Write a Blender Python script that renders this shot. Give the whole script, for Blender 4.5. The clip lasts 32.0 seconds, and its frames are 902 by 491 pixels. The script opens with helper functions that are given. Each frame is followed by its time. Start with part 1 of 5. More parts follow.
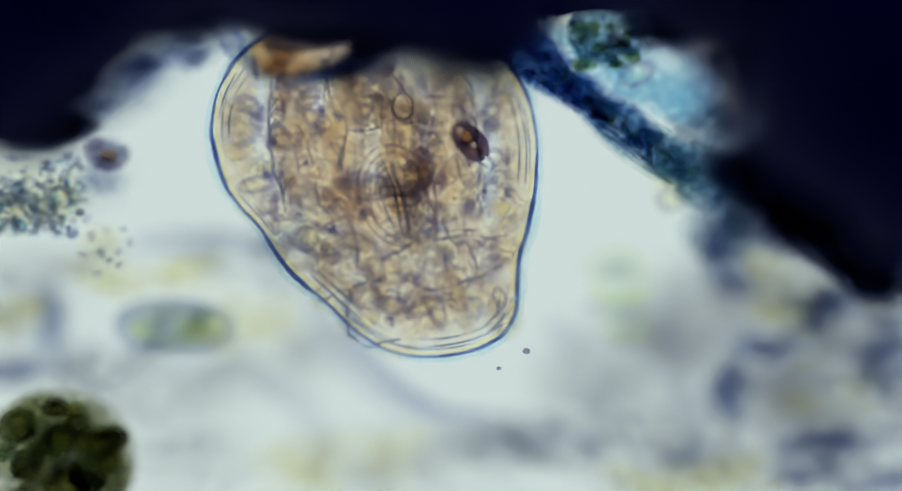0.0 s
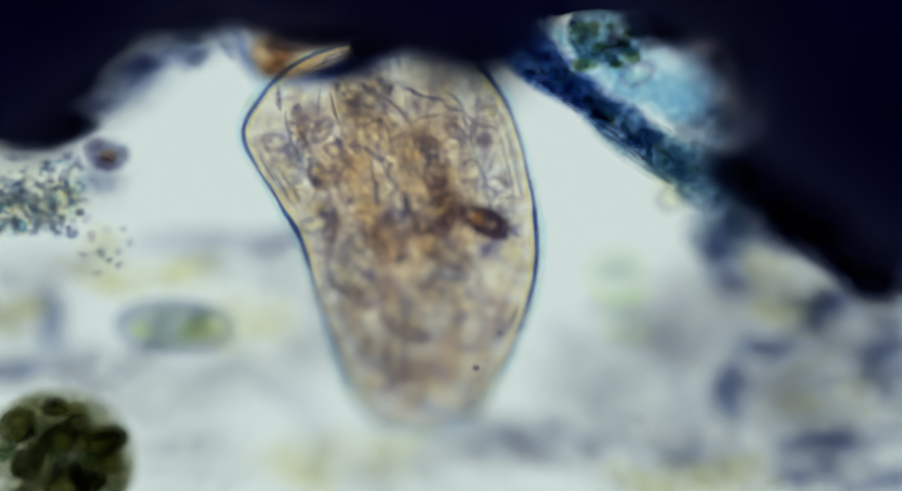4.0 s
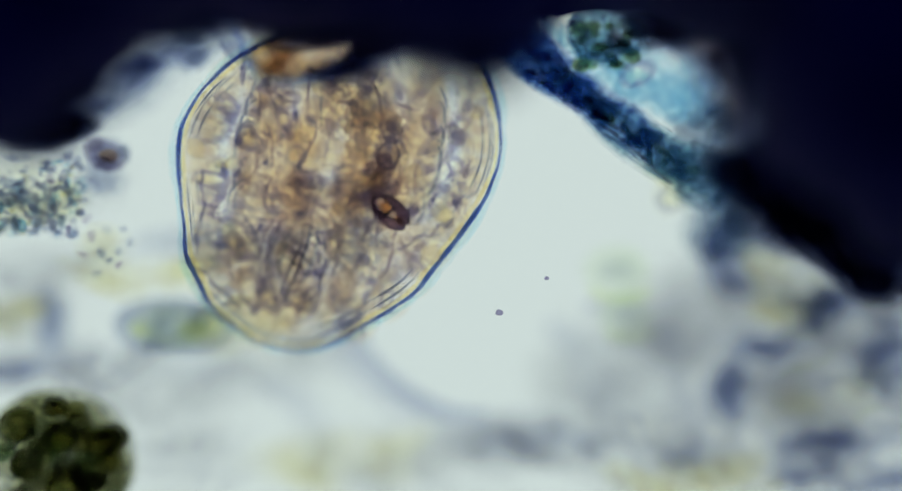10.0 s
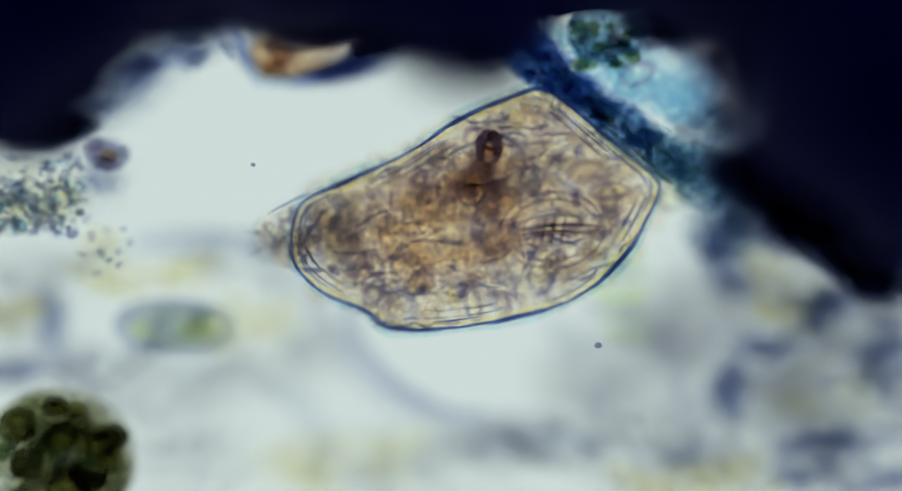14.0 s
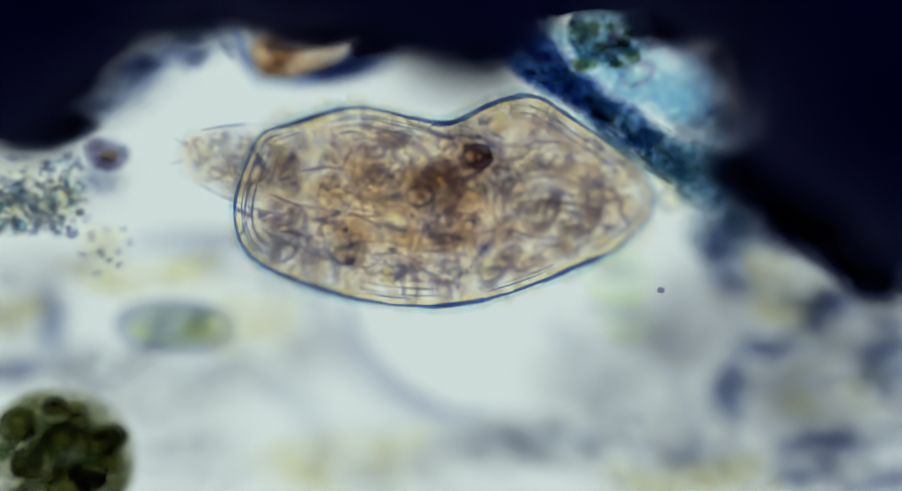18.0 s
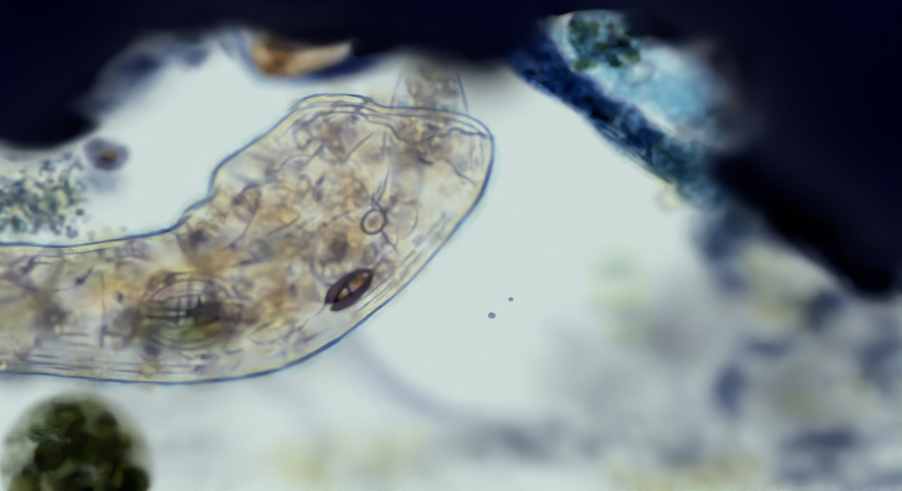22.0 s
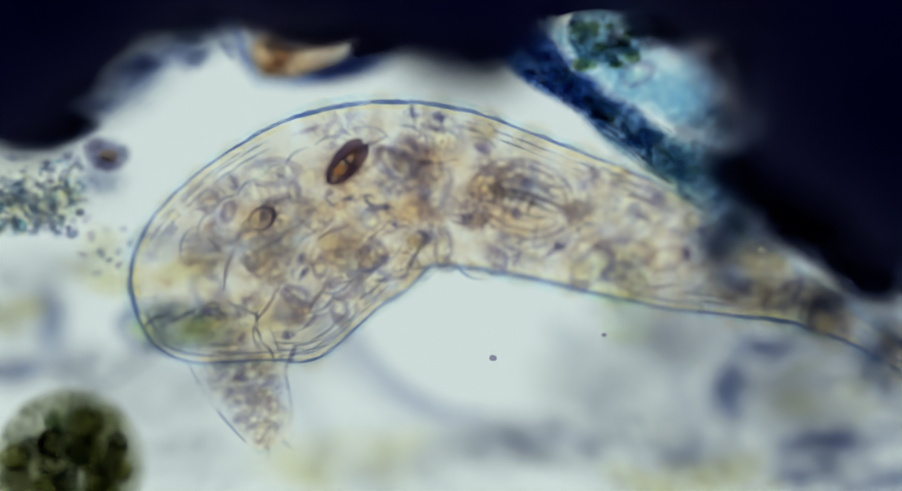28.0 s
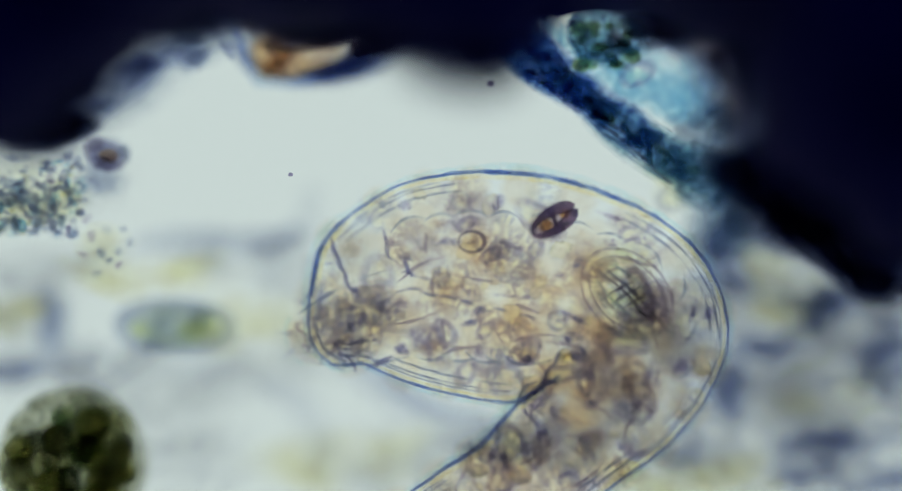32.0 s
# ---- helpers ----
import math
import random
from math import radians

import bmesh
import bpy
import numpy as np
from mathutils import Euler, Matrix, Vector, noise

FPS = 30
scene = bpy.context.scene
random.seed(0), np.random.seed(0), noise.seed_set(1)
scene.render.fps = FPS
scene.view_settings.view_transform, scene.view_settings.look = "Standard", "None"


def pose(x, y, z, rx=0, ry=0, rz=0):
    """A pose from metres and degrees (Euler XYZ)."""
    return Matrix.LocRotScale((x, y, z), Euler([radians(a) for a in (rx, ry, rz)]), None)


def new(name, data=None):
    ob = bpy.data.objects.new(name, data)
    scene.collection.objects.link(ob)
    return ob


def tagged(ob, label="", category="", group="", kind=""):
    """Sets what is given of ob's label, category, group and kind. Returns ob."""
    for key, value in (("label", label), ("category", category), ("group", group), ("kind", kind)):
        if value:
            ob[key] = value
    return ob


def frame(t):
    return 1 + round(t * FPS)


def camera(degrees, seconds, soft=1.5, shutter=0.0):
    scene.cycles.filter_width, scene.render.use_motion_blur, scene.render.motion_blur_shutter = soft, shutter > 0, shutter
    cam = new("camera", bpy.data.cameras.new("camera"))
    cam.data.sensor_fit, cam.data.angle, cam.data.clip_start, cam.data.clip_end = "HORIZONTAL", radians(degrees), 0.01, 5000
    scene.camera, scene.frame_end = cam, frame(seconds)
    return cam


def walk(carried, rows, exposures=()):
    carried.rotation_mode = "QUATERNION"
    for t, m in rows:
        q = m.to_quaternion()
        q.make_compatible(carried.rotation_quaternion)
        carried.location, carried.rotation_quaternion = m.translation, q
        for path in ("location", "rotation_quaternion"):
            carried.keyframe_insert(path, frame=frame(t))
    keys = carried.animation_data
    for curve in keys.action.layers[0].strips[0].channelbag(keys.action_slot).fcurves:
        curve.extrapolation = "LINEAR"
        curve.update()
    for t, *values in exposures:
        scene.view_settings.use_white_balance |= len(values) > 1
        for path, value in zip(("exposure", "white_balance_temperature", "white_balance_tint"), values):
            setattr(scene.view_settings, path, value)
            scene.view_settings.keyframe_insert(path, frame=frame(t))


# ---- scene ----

# A drop of pond water under a light microscope, enlarged four thousand times: one metre stands for a quarter of a millimetre.
# The camera is the fixed objective that looks straight down; z = 0 is the plane in focus.
DEPTH = 4.0                         # metres in one unit of height in this file (one millimetre of the slide)
UNIT = 0.00112                      # metres of the focal plane for one step of the picture's raster
DIST = 0.9902                       # height of the objective over the focal plane, in units of height
FLOOR = -0.16                       # top of the glass slide, in units of height

cam = camera(25.0, 32.0, soft=1.6)
cam.data.dof.use_dof = True
cam.data.dof.focus_distance = DIST * DEPTH
cam.data.dof.aperture_fstop = 0.1625
walk(cam, [(0.0, pose(0, 0, DIST * DEPTH)), (32.0, pose(0, 0, DIST * DEPTH))], [(0.0, 0.0), (30.2, 0.0), (31.0, -0.08), (32.0, -0.08)])

# ---- light: the lamp under the stage, and an added blue fill that tints the darks navy ----
scene.cycles.transparent_max_bounces = 96
scene.cycles.max_bounces = 32
scene.cycles.transmission_bounces = 24
world = bpy.data.worlds.new("blue_fill")
scene.world = world
world.use_nodes = True
world.node_tree.nodes["Background"].inputs["Color"].default_value = (0.012, 0.020, 0.12, 1)
world.node_tree.nodes["Background"].inputs["Strength"].default_value = 0.75
LAMP = (0.63, 0.722, 0.705)


def at(x, y, z=0.0):
    """The place at height z that lies on the objective's ray through (x, y) of the raster."""
    k = UNIT * (DIST - z) / DIST
    return Vector(((x - 784.0) * k, (426.5 - y) * k, z * DEPTH))


def size(n, z=0.0):
    return n * UNIT * (DIST - z) / DIST


# ---- materials ----
def material(name):
    m = bpy.data.materials.new(name)
    m.use_nodes = True
    m.node_tree.nodes.clear()
    return m, m.node_tree.nodes, m.node_tree.links


def out(m, socket):
    o = m.node_tree.nodes.new("ShaderNodeOutputMaterial")
    m.node_tree.links.new(socket, o.inputs["Surface"])
    return m


def maths(n, l, op, a, b=0.0, clamp=False):
    k = n.new("ShaderNodeMath")
    k.operation, k.use_clamp = op, clamp
    for i, v in enumerate((a, b)):
        if isinstance(v, (int, float)):
            k.inputs[i].default_value = v
        else:
            l.new(v, k.inputs[i])
    return k.outputs[0]


def mixed(n, l, f, a, b):
    k = n.new("ShaderNodeMix")
    k.data_type = "RGBA"
    for i, v in ((0, f), (6, a), (7, b)):
        if isinstance(v, (int, float)):
            k.inputs[i].default_value = v
        elif isinstance(v, tuple):
            k.inputs[i].default_value = (*v, 1)
        else:
            l.new(v, k.inputs[i])
    return k.outputs[2]


def grain(n, l, scale, detail=3.0, distortion=0.0, rough=0.6):
    """Noise in the piece's own space, shifted from piece to piece."""
    co, info = n.new("ShaderNodeTexCoord"), n.new("ShaderNodeObjectInfo")
    add = n.new("ShaderNodeVectorMath")
    add.operation = "ADD"
    mul = maths(n, l, "MULTIPLY", info.outputs["Random"], 150.0)
    l.new(co.outputs["Object"], add.inputs[0])
    l.new(mul, add.inputs[1])
    t = n.new("ShaderNodeTexNoise")
    t.inputs["Scale"].default_value, t.inputs["Detail"].default_value = scale / DEPTH, detail
    t.inputs["Distortion"].default_value, t.inputs["Roughness"].default_value = distortion, rough
    low = n.new("ShaderNodeVectorMath")
    low.operation = "MULTIPLY"
    low.inputs[1].default_value = (1, 1, 0.02)
    l.new(add.outputs[0], low.inputs[0])
    l.new(low.outputs[0], t.inputs["Vector"])
    return t.outputs["Fac"]


def froth(n, l, scale):
    """The walls of a foam of uneven cells, broken up by a coarser noise."""
    co, info, add, low, v = n.new("ShaderNodeTexCoord"), n.new("ShaderNodeObjectInfo"), n.new("ShaderNodeVectorMath"), n.new("ShaderNodeVectorMath"), n.new("ShaderNodeTexVoronoi")
    add.operation = low.operation = "MULTIPLY_ADD"
    low.inputs[1].default_value = (1, 1, 0.02)
    l.new(co.outputs["Object"], low.inputs[0])
    l.new(maths(n, l, "MULTIPLY", info.outputs["Random"], 90.0), low.inputs[2])
    warp = n.new("ShaderNodeTexNoise")
    warp.inputs["Scale"].default_value, warp.inputs["Detail"].default_value = scale * 0.6 / DEPTH, 2.0
    l.new(low.outputs[0], warp.inputs["Vector"])
    add.inputs[1].default_value = (5.0 / scale,) * 3
    l.new(warp.outputs["Color"], add.inputs[0])
    l.new(low.outputs[0], add.inputs[2])
    v.feature = "DISTANCE_TO_EDGE"
    v.inputs["Scale"].default_value = scale / DEPTH
    l.new(add.outputs[0], v.inputs["Vector"])
    wall = maths(n, l, "SUBTRACT", 1.0, span(n, l, v.outputs["Distance"], 0.0, 0.26))
    return maths(n, l, "MULTIPLY", wall, span(n, l, grain(n, l, scale * 0.4, 2.0), 0.36, 0.58))


def span(n, l, v, a, b):
    k = n.new("ShaderNodeMapRange")
    k.interpolation_type = "SMOOTHSTEP"
    k.inputs[1].default_value, k.inputs[2].default_value = a, b
    l.new(v, k.inputs[0])
    return k.outputs[0]


def jelly(name, thin, thick, dense=1.0, big=40.0, fine=260.0, low=0.35, high=0.65, core=0.25, rim=0.8, least=0.45, cells=0.0):
    """Clear living matter: it lets light through, and its stuff thins out towards the rim of the piece. cells: a froth of small cells with darker walls."""
    m, n, l = material(name)
    co = n.new("ShaderNodeTexCoord")
    sub = n.new("ShaderNodeVectorMath")
    sub.operation = "SUBTRACT"
    sub.inputs[1].default_value = (0.5, 0.5, 0.5)
    l.new(co.outputs["Generated"], sub.inputs[0])
    flat = n.new("ShaderNodeVectorMath")
    flat.operation = "MULTIPLY"
    flat.inputs[1].default_value = (2, 2, 0)
    l.new(sub.outputs[0], flat.inputs[0])
    ln = n.new("ShaderNodeVectorMath")
    ln.operation = "LENGTH"
    l.new(flat.outputs[0], ln.inputs[0])
    body = maths(n, l, "SUBTRACT", 1.0, span(n, l, ln.outputs["Value"], core, rim))
    a = span(n, l, grain(n, l, big, 2.0, 0.6), low, high)
    b = span(n, l, grain(n, l, fine, 4.0, 1.2), 0.38, 0.66)
    if cells:
        b = span(n, l, grain(n, l, fine, 3.0, 1.6, 0.5), 0.45, 0.60)
        b = maths(n, l, "MAXIMUM", b, maths(n, l, "MULTIPLY", froth(n, l, cells), 0.7))
    tone = mixed(n, l, b, thin, thick)
    f = maths(n, l, "MULTIPLY", maths(n, l, "ADD", maths(n, l, "MULTIPLY", a, 1.0 - least), least), body)
    k = n.new("ShaderNodeMath")
    k.operation, k.use_clamp = "MULTIPLY", True
    l.new(f, k.inputs[0])
    k.inputs[1].default_value = dense
    colour = mixed(n, l, k.outputs[0], (1, 1, 1), tone)
    t = n.new("ShaderNodeBsdfTransparent")
    l.new(colour, t.inputs["Color"])
    return out(m, t.outputs[0])


def walled(name, heart, wall):
    """A clear round cell: a pale heart, and a darker uneven wall that the light crosses slantwise."""
    m, n, l = material(name)
    co, sub, ln = n.new("ShaderNodeTexCoord"), n.new("ShaderNodeVectorMath"), n.new("ShaderNodeVectorMath")
    sub.operation, ln.operation = "MULTIPLY_ADD", "LENGTH"
    sub.inputs[1].default_value, sub.inputs[2].default_value = (2, 2, 0), (-1, -1, 0)
    l.new(co.outputs["Generated"], sub.inputs[0])
    l.new(sub.outputs[0], ln.inputs[0])
    uneven = maths(n, l, "ADD", ln.outputs["Value"], maths(n, l, "MULTIPLY", maths(n, l, "SUBTRACT", grain(n, l, 90, 3.0, 0.5), 0.5), 1.5))
    t = n.new("ShaderNodeBsdfTransparent")
    colour = mixed(n, l, span(n, l, uneven, 0.2, 0.66), heart, wall)
    colour = mixed(n, l, span(n, l, ln.outputs["Value"], 0.58, 0.93), colour, (1, 1, 1))
    l.new(colour, t.inputs["Color"])
    return out(m, t.outputs[0])


def tint(name, colour, other=None, scale=120.0):
    """A thin clear skin of one tint, mottled with a second."""
    m, n, l = material(name)
    t = n.new("ShaderNodeBsdfTransparent")
    l.new(mixed(n, l, span(n, l, grain(n, l, scale), 0.35, 0.65), colour, other or colour), t.inputs["Color"])
    return out(m, t.outputs[0])


def drop(name, colour, ior=1.12):
    m, n, l = material(name)
    t = n.new("ShaderNodeBsdfRefraction")
    t.inputs["Color"].default_value = (*colour, 1)
    t.inputs["IOR"].default_value = ior
    t.inputs["Roughness"].default_value = 0.0
    return out(m, t.outputs[0])


def matter(name, a, b, scale=60.0, rough=0.9, bump=0.4):
    """Opaque matter with mottling and relief."""
    m, n, l = material(name)
    p = n.new("ShaderNodeBsdfPrincipled")
    l.new(mixed(n, l, span(n, l, grain(n, l, scale, 5.0), 0.35, 0.65), a, b), p.inputs["Base Color"])
    p.inputs["Roughness"].default_value = rough
    p.inputs["Specular IOR Level"].default_value = 0.1
    bp = n.new("ShaderNodeBump")
    bp.inputs["Strength"].default_value, bp.inputs["Distance"].default_value = bump, 0.016
    l.new(grain(n, l, scale * 3, 5.0), bp.inputs["Height"])
    l.new(bp.outputs[0], p.inputs["Normal"])
    return out(m, p.outputs[0])


def lamp_material():
    m, n, l = material("lamp_glow")
    e = n.new("ShaderNodeEmission")
    e.inputs["Color"].default_value = (*LAMP, 1)
    e.inputs["Strength"].default_value = 1.0
    return out(m, e.outputs[0])


def slide_material():
    m, n, l = material("slide_glass")
    t, g, f, mix = (n.new("ShaderNode" + k) for k in ("BsdfTransparent", "BsdfGlossy", "Fresnel", "MixShader"))
    t.inputs["Color"].default_value = (0.985, 0.995, 0.99, 1)
    g.inputs["Roughness"].default_value = 0.02
    f.inputs["IOR"].default_value = 1.12
    l.new(f.outputs[0], mix.inputs[0])
    l.new(t.outputs[0], mix.inputs[1])
    l.new(g.outputs[0], mix.inputs[2])
    return out(m, mix.outputs[0])


M = {
    "tissue": jelly("tissue", (1.0, 0.995, 0.95), (0.70, 0.68, 0.785), 1.0, 50, 130, 0.36, 0.58, core=0.4, rim=0.98, least=0.45, cells=110),
    "flesh": jelly("flesh", (1.0, 0.985, 0.925), (0.785, 0.735, 0.765), 1.0, 50, 150, 0.36, 0.60, core=0.4, rim=0.98, least=0.45, cells=130),
    "plasm": jelly("plasm", (0.986, 0.957, 0.914), (0.955, 0.915, 0.862), 1.1, 40, 200, 0.3, 0.55, core=0.45, rim=0.98, least=0.85),
    "clear": jelly("clear", (1.0, 0.997, 0.95), (0.74, 0.75, 0.84), 0.9, 60, 140, 0.40, 0.60, core=0.3, rim=0.95, cells=100),
    "stomach": jelly("stomach", (0.997, 0.965, 0.915), (0.985, 0.925, 0.85), 1.0, 40, 150, 0.30, 0.55, core=0.2, rim=0.95, least=0.6),
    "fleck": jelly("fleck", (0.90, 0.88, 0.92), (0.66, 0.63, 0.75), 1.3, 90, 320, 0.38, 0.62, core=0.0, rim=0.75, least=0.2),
    "mote": jelly("mote", (0.82, 0.80, 0.89), (0.42, 0.43, 0.65), 1.3, 120, 320, 0.36, 0.60, core=0.0, rim=0.8, least=0.2),
    "shade": jelly("shade", (0.92, 0.91, 0.94), (0.80, 0.785, 0.85), 1.3, 32, 130, 0.42, 0.62, core=0.2, rim=0.9, least=0.0),
    "rust": jelly("rust", (0.97, 0.94, 0.90), (0.88, 0.83, 0.81), 1.2, 110, 340, 0.42, 0.62, core=0.0, rim=0.8, least=0.05),
    "strand": tint("strand", (0.74, 0.71, 0.79), (0.92, 0.90, 0.92), 150),
    "cuticle": tint("cuticle", (0.52, 0.61, 0.81), (0.82, 0.87, 0.945), 24),
    "fringe": tint("fringe", (0.945, 0.985, 0.995), (0.99, 0.995, 1.0), 40),
    "inner": tint("inner", (0.72, 0.755, 0.84), (0.96, 0.965, 0.97), 60),
    "vesicle": drop("vesicle", (1.0, 0.985, 0.93), 1.05),
    "pellet": tint("pellet", (0.31, 0.28, 0.42), (0.50, 0.42, 0.52), 120),
    "pellet_core": tint("pellet_core", (0.97, 0.80, 0.54)),
    "ring": tint("ring", (0.42, 0.40, 0.52), (0.62, 0.58, 0.66), 90),
    "dark": matter("dark_detritus", (0.008, 0.010, 0.085), (0.018, 0.016, 0.13), 30),
    "veil": jelly("veil", (0.34, 0.36, 0.46), (0.14, 0.16, 0.27), 1.6, 12, 40, core=0.15),
    "haze": jelly("haze", (0.93, 0.93, 0.93), (0.83, 0.835, 0.865), 1.2, 24, 110, 0.36, 0.62, core=0.1, rim=0.95, least=0.15),
    "violet": jelly("violet", (0.74, 0.77, 0.85), (0.50, 0.54, 0.69), 1.3, 34, 130, 0.34, 0.60, core=0.3, rim=0.95, least=0.1),
    "cream": jelly("cream", (0.985, 0.98, 0.89), (0.93, 0.91, 0.81), 1.0, 24, 90, 0.36, 0.62, core=0.2, rim=0.95, least=0.2),
    "olive": jelly("olive", (0.44, 0.44, 0.29), (0.13, 0.16, 0.11), 1.15, 26, 110, core=0.8, rim=0.97),
    "green": jelly("green", (0.70, 0.76, 0.52), (0.32, 0.43, 0.32), 1.1, 50, 160, core=0.4, rim=0.95),
    "yellow": jelly("yellow", (0.93, 0.94, 0.72), (0.78, 0.83, 0.58), 1.2, 20, 60, core=0.3),
    "palegreen": jelly("palegreen", (0.82, 0.86, 0.76), (0.62, 0.68, 0.60), 1.2, 20, 60, core=0.4, rim=0.95),
    "teal": jelly("teal", (0.62, 0.74, 0.79), (0.34, 0.46, 0.58), 1.2, 60, 170, 0.3, 0.6, core=0.5, rim=0.95, least=0.4),
    "navy": jelly("navy", (0.50, 0.64, 0.82), (0.17, 0.29, 0.55), 1.15, 60, 170, 0.3, 0.6, core=0.5, rim=0.95, least=0.35),
    "cyan": jelly("cyan", (0.88, 0.955, 0.985), (0.66, 0.82, 0.91), 1.2, 30, 90, core=0.5, rim=0.95),
    "amber": jelly("amber", (0.84, 0.70, 0.53), (0.54, 0.41, 0.35), 1.3, 36, 120, core=0.5, rim=0.97, least=0.5),
    "wisp": tint("wisp", (0.90, 0.905, 0.94), (0.95, 0.955, 0.965), 8),
    "dusk": tint("dusk", (0.80, 0.82, 0.89), (0.90, 0.91, 0.94), 8),
    "slate": jelly("slate", (0.60, 0.67, 0.74), (0.30, 0.38, 0.50), 1.3, 34, 120, 0.34, 0.62, core=0.1, rim=0.9, least=0.25),
    "halo": tint("halo", (0.955, 0.975, 0.88), (0.98, 0.99, 0.92), 20),
    "umber": jelly("umber", (0.42, 0.34, 0.34), (0.16, 0.13, 0.20), 1.3, 50, 140, core=0.75, rim=0.97),
    "speck": tint("speck", (0.60, 0.57, 0.70)),
    "bead": jelly("bead", (0.80, 0.82, 0.88), (0.46, 0.50, 0.67), 1.3, 90, 260, core=0.2, rim=0.97),
    "warm": tint("warm", (1.0, 0.986, 0.915), (1.0, 0.998, 0.985), 40),
    "crease": tint("crease", (0.58, 0.59, 0.76), (0.84, 0.84, 0.90), 60),
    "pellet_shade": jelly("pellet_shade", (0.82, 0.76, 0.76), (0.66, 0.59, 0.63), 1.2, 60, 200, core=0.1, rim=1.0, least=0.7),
    "lilac": jelly("lilac", (0.84, 0.86, 0.91), (0.64, 0.68, 0.79), 1.2, 30, 120, 0.34, 0.62, core=0.1, rim=0.98, least=0.1),
    "cell_wall": jelly("cell_wall", (0.66, 0.64, 0.72), (0.44, 0.42, 0.56), 1.15, 80, 200, core=0.4, rim=1.0, least=0.5),
    "smoke": jelly("smoke", (0.84, 0.86, 0.90), (0.62, 0.66, 0.75), 1.15, 34, 130, 0.34, 0.62, core=0.0, rim=1.0, least=0.5),
    "dun": jelly("dun", (0.74, 0.69, 0.70), (0.44, 0.40, 0.46), 1.25, 34, 130, 0.34, 0.62, core=0.0, rim=1.0, least=0.55),
    "ink": jelly("ink", (0.42, 0.47, 0.63), (0.17, 0.21, 0.39), 1.15, 34, 120, 0.3, 0.6, core=0.3, rim=0.95, least=0.5),
    "mint": jelly("mint", (0.965, 0.985, 0.935), (0.925, 0.958, 0.885), 1.1, 20, 60, core=0.6, rim=0.98, least=0.8),
    "lime": jelly("lime", (0.965, 0.985, 0.88), (0.925, 0.96, 0.83), 1.0, 20, 60, core=0.5, rim=0.98, least=0.8),
    "citrine": walled("citrine", (0.88, 0.85, 0.58), (0.46, 0.47, 0.30)),
    "yolk": walled("yolk", (1.0, 0.995, 0.95), (0.80, 0.785, 0.86)),
    "pearl": walled("pearl", (1.0, 1.0, 0.97), (0.86, 0.865, 0.92)),
    "tan": walled("tan", (0.998, 0.98, 0.93), (0.86, 0.82, 0.82)),
    "lamp": lamp_material(),
    "slide": slide_material(),
}


# ---- mesh helpers ----
def mesh_of(name, bm, mat):
    me = bpy.data.meshes.new(name)
    bm.to_mesh(me)
    bm.free()
    me.materials.append(mat)
    for p in me.polygons:
        p.use_smooth = True
    return me


def lump_bm(rx, ry, rz, rough=0.2, freq=2.0, seed=0, sub=3):
    """A rounded, uneven lump: half length and width in metres, half height in units of height."""
    bm = bmesh.new()
    bmesh.ops.create_icosphere(bm, subdivisions=sub, radius=1.0)
    off = Vector((seed * 3.1, seed * 1.7, seed * 0.9))
    for v in bm.verts:
        d = v.co.normalized()
        k = 1 + rough * (noise.noise(d * freq + off) + 0.5 * noise.noise(d * freq * 2.7 + off) + 0.3 * noise.noise(d * freq * 6 + off))
        v.co = Vector((d.x * rx, d.y * ry, d.z * rz * DEPTH)) * k
    return bm


def tube_bm(bm, points, radii, sides=6, flat=1.0):
    """A closed tapering tube along points, added to bm."""
    rings = []
    for i, p in enumerate(points):
        a, b = points[max(i - 1, 0)], points[min(i + 1, len(points) - 1)]
        t = (b - a).normalized()
        side = t.cross(Vector((0, 0, 1))).normalized()
        up = side.cross(t)
        rings.append([bm.verts.new(p + radii[i] * (math.cos(q) * side + flat * math.sin(q) * up)) for q in (math.tau * k / sides for k in range(sides))])
    for r, s in zip(rings, rings[1:]):
        for k in range(sides):
            bm.faces.new((r[k], r[(k + 1) % sides], s[(k + 1) % sides], s[k]))
    bm.faces.new(rings[0][::-1])
    bm.faces.new(rings[-1])
    bmesh.ops.recalc_face_normals(bm, faces=bm.faces)


def thing(name, place, label, category, group="", kind=""):
    ob = new(name)
    ob.location = place
    ob.empty_display_size = 0.04
    return tagged(ob, label, category, group, kind)


def part(name, data, mat, parent, m=None, label=""):
    me = data if isinstance(data, bpy.types.Mesh) else mesh_of(name, data, mat)
    ob = new(name, me)
    ob.parent = parent
    if m is not None:
        ob.matrix_basis = m
    return tagged(ob, label)


def spot(x, y, z, turn=0.0):
    return Matrix.Translation(at(x, y, z)) @ pose(0, 0, 0, 0, 0, turn)


def lumps(owner, mat, rows, rough=0.25, freq=2.0, name="lump", sub=3):
    """Lumps of one thing: x, y, height, half length, half width, half height, turn."""
    base = owner.location
    for i, (x, y, z, rx, ry, rz, turn) in enumerate(rows):
        m = spot(x, y, z, turn)
        m.translation -= base
        part(name, lump_bm(size(rx, z), size(ry, z), rz, rough, freq, x * 0.01 + y * 0.013 + i, sub), M[mat], owner, m)


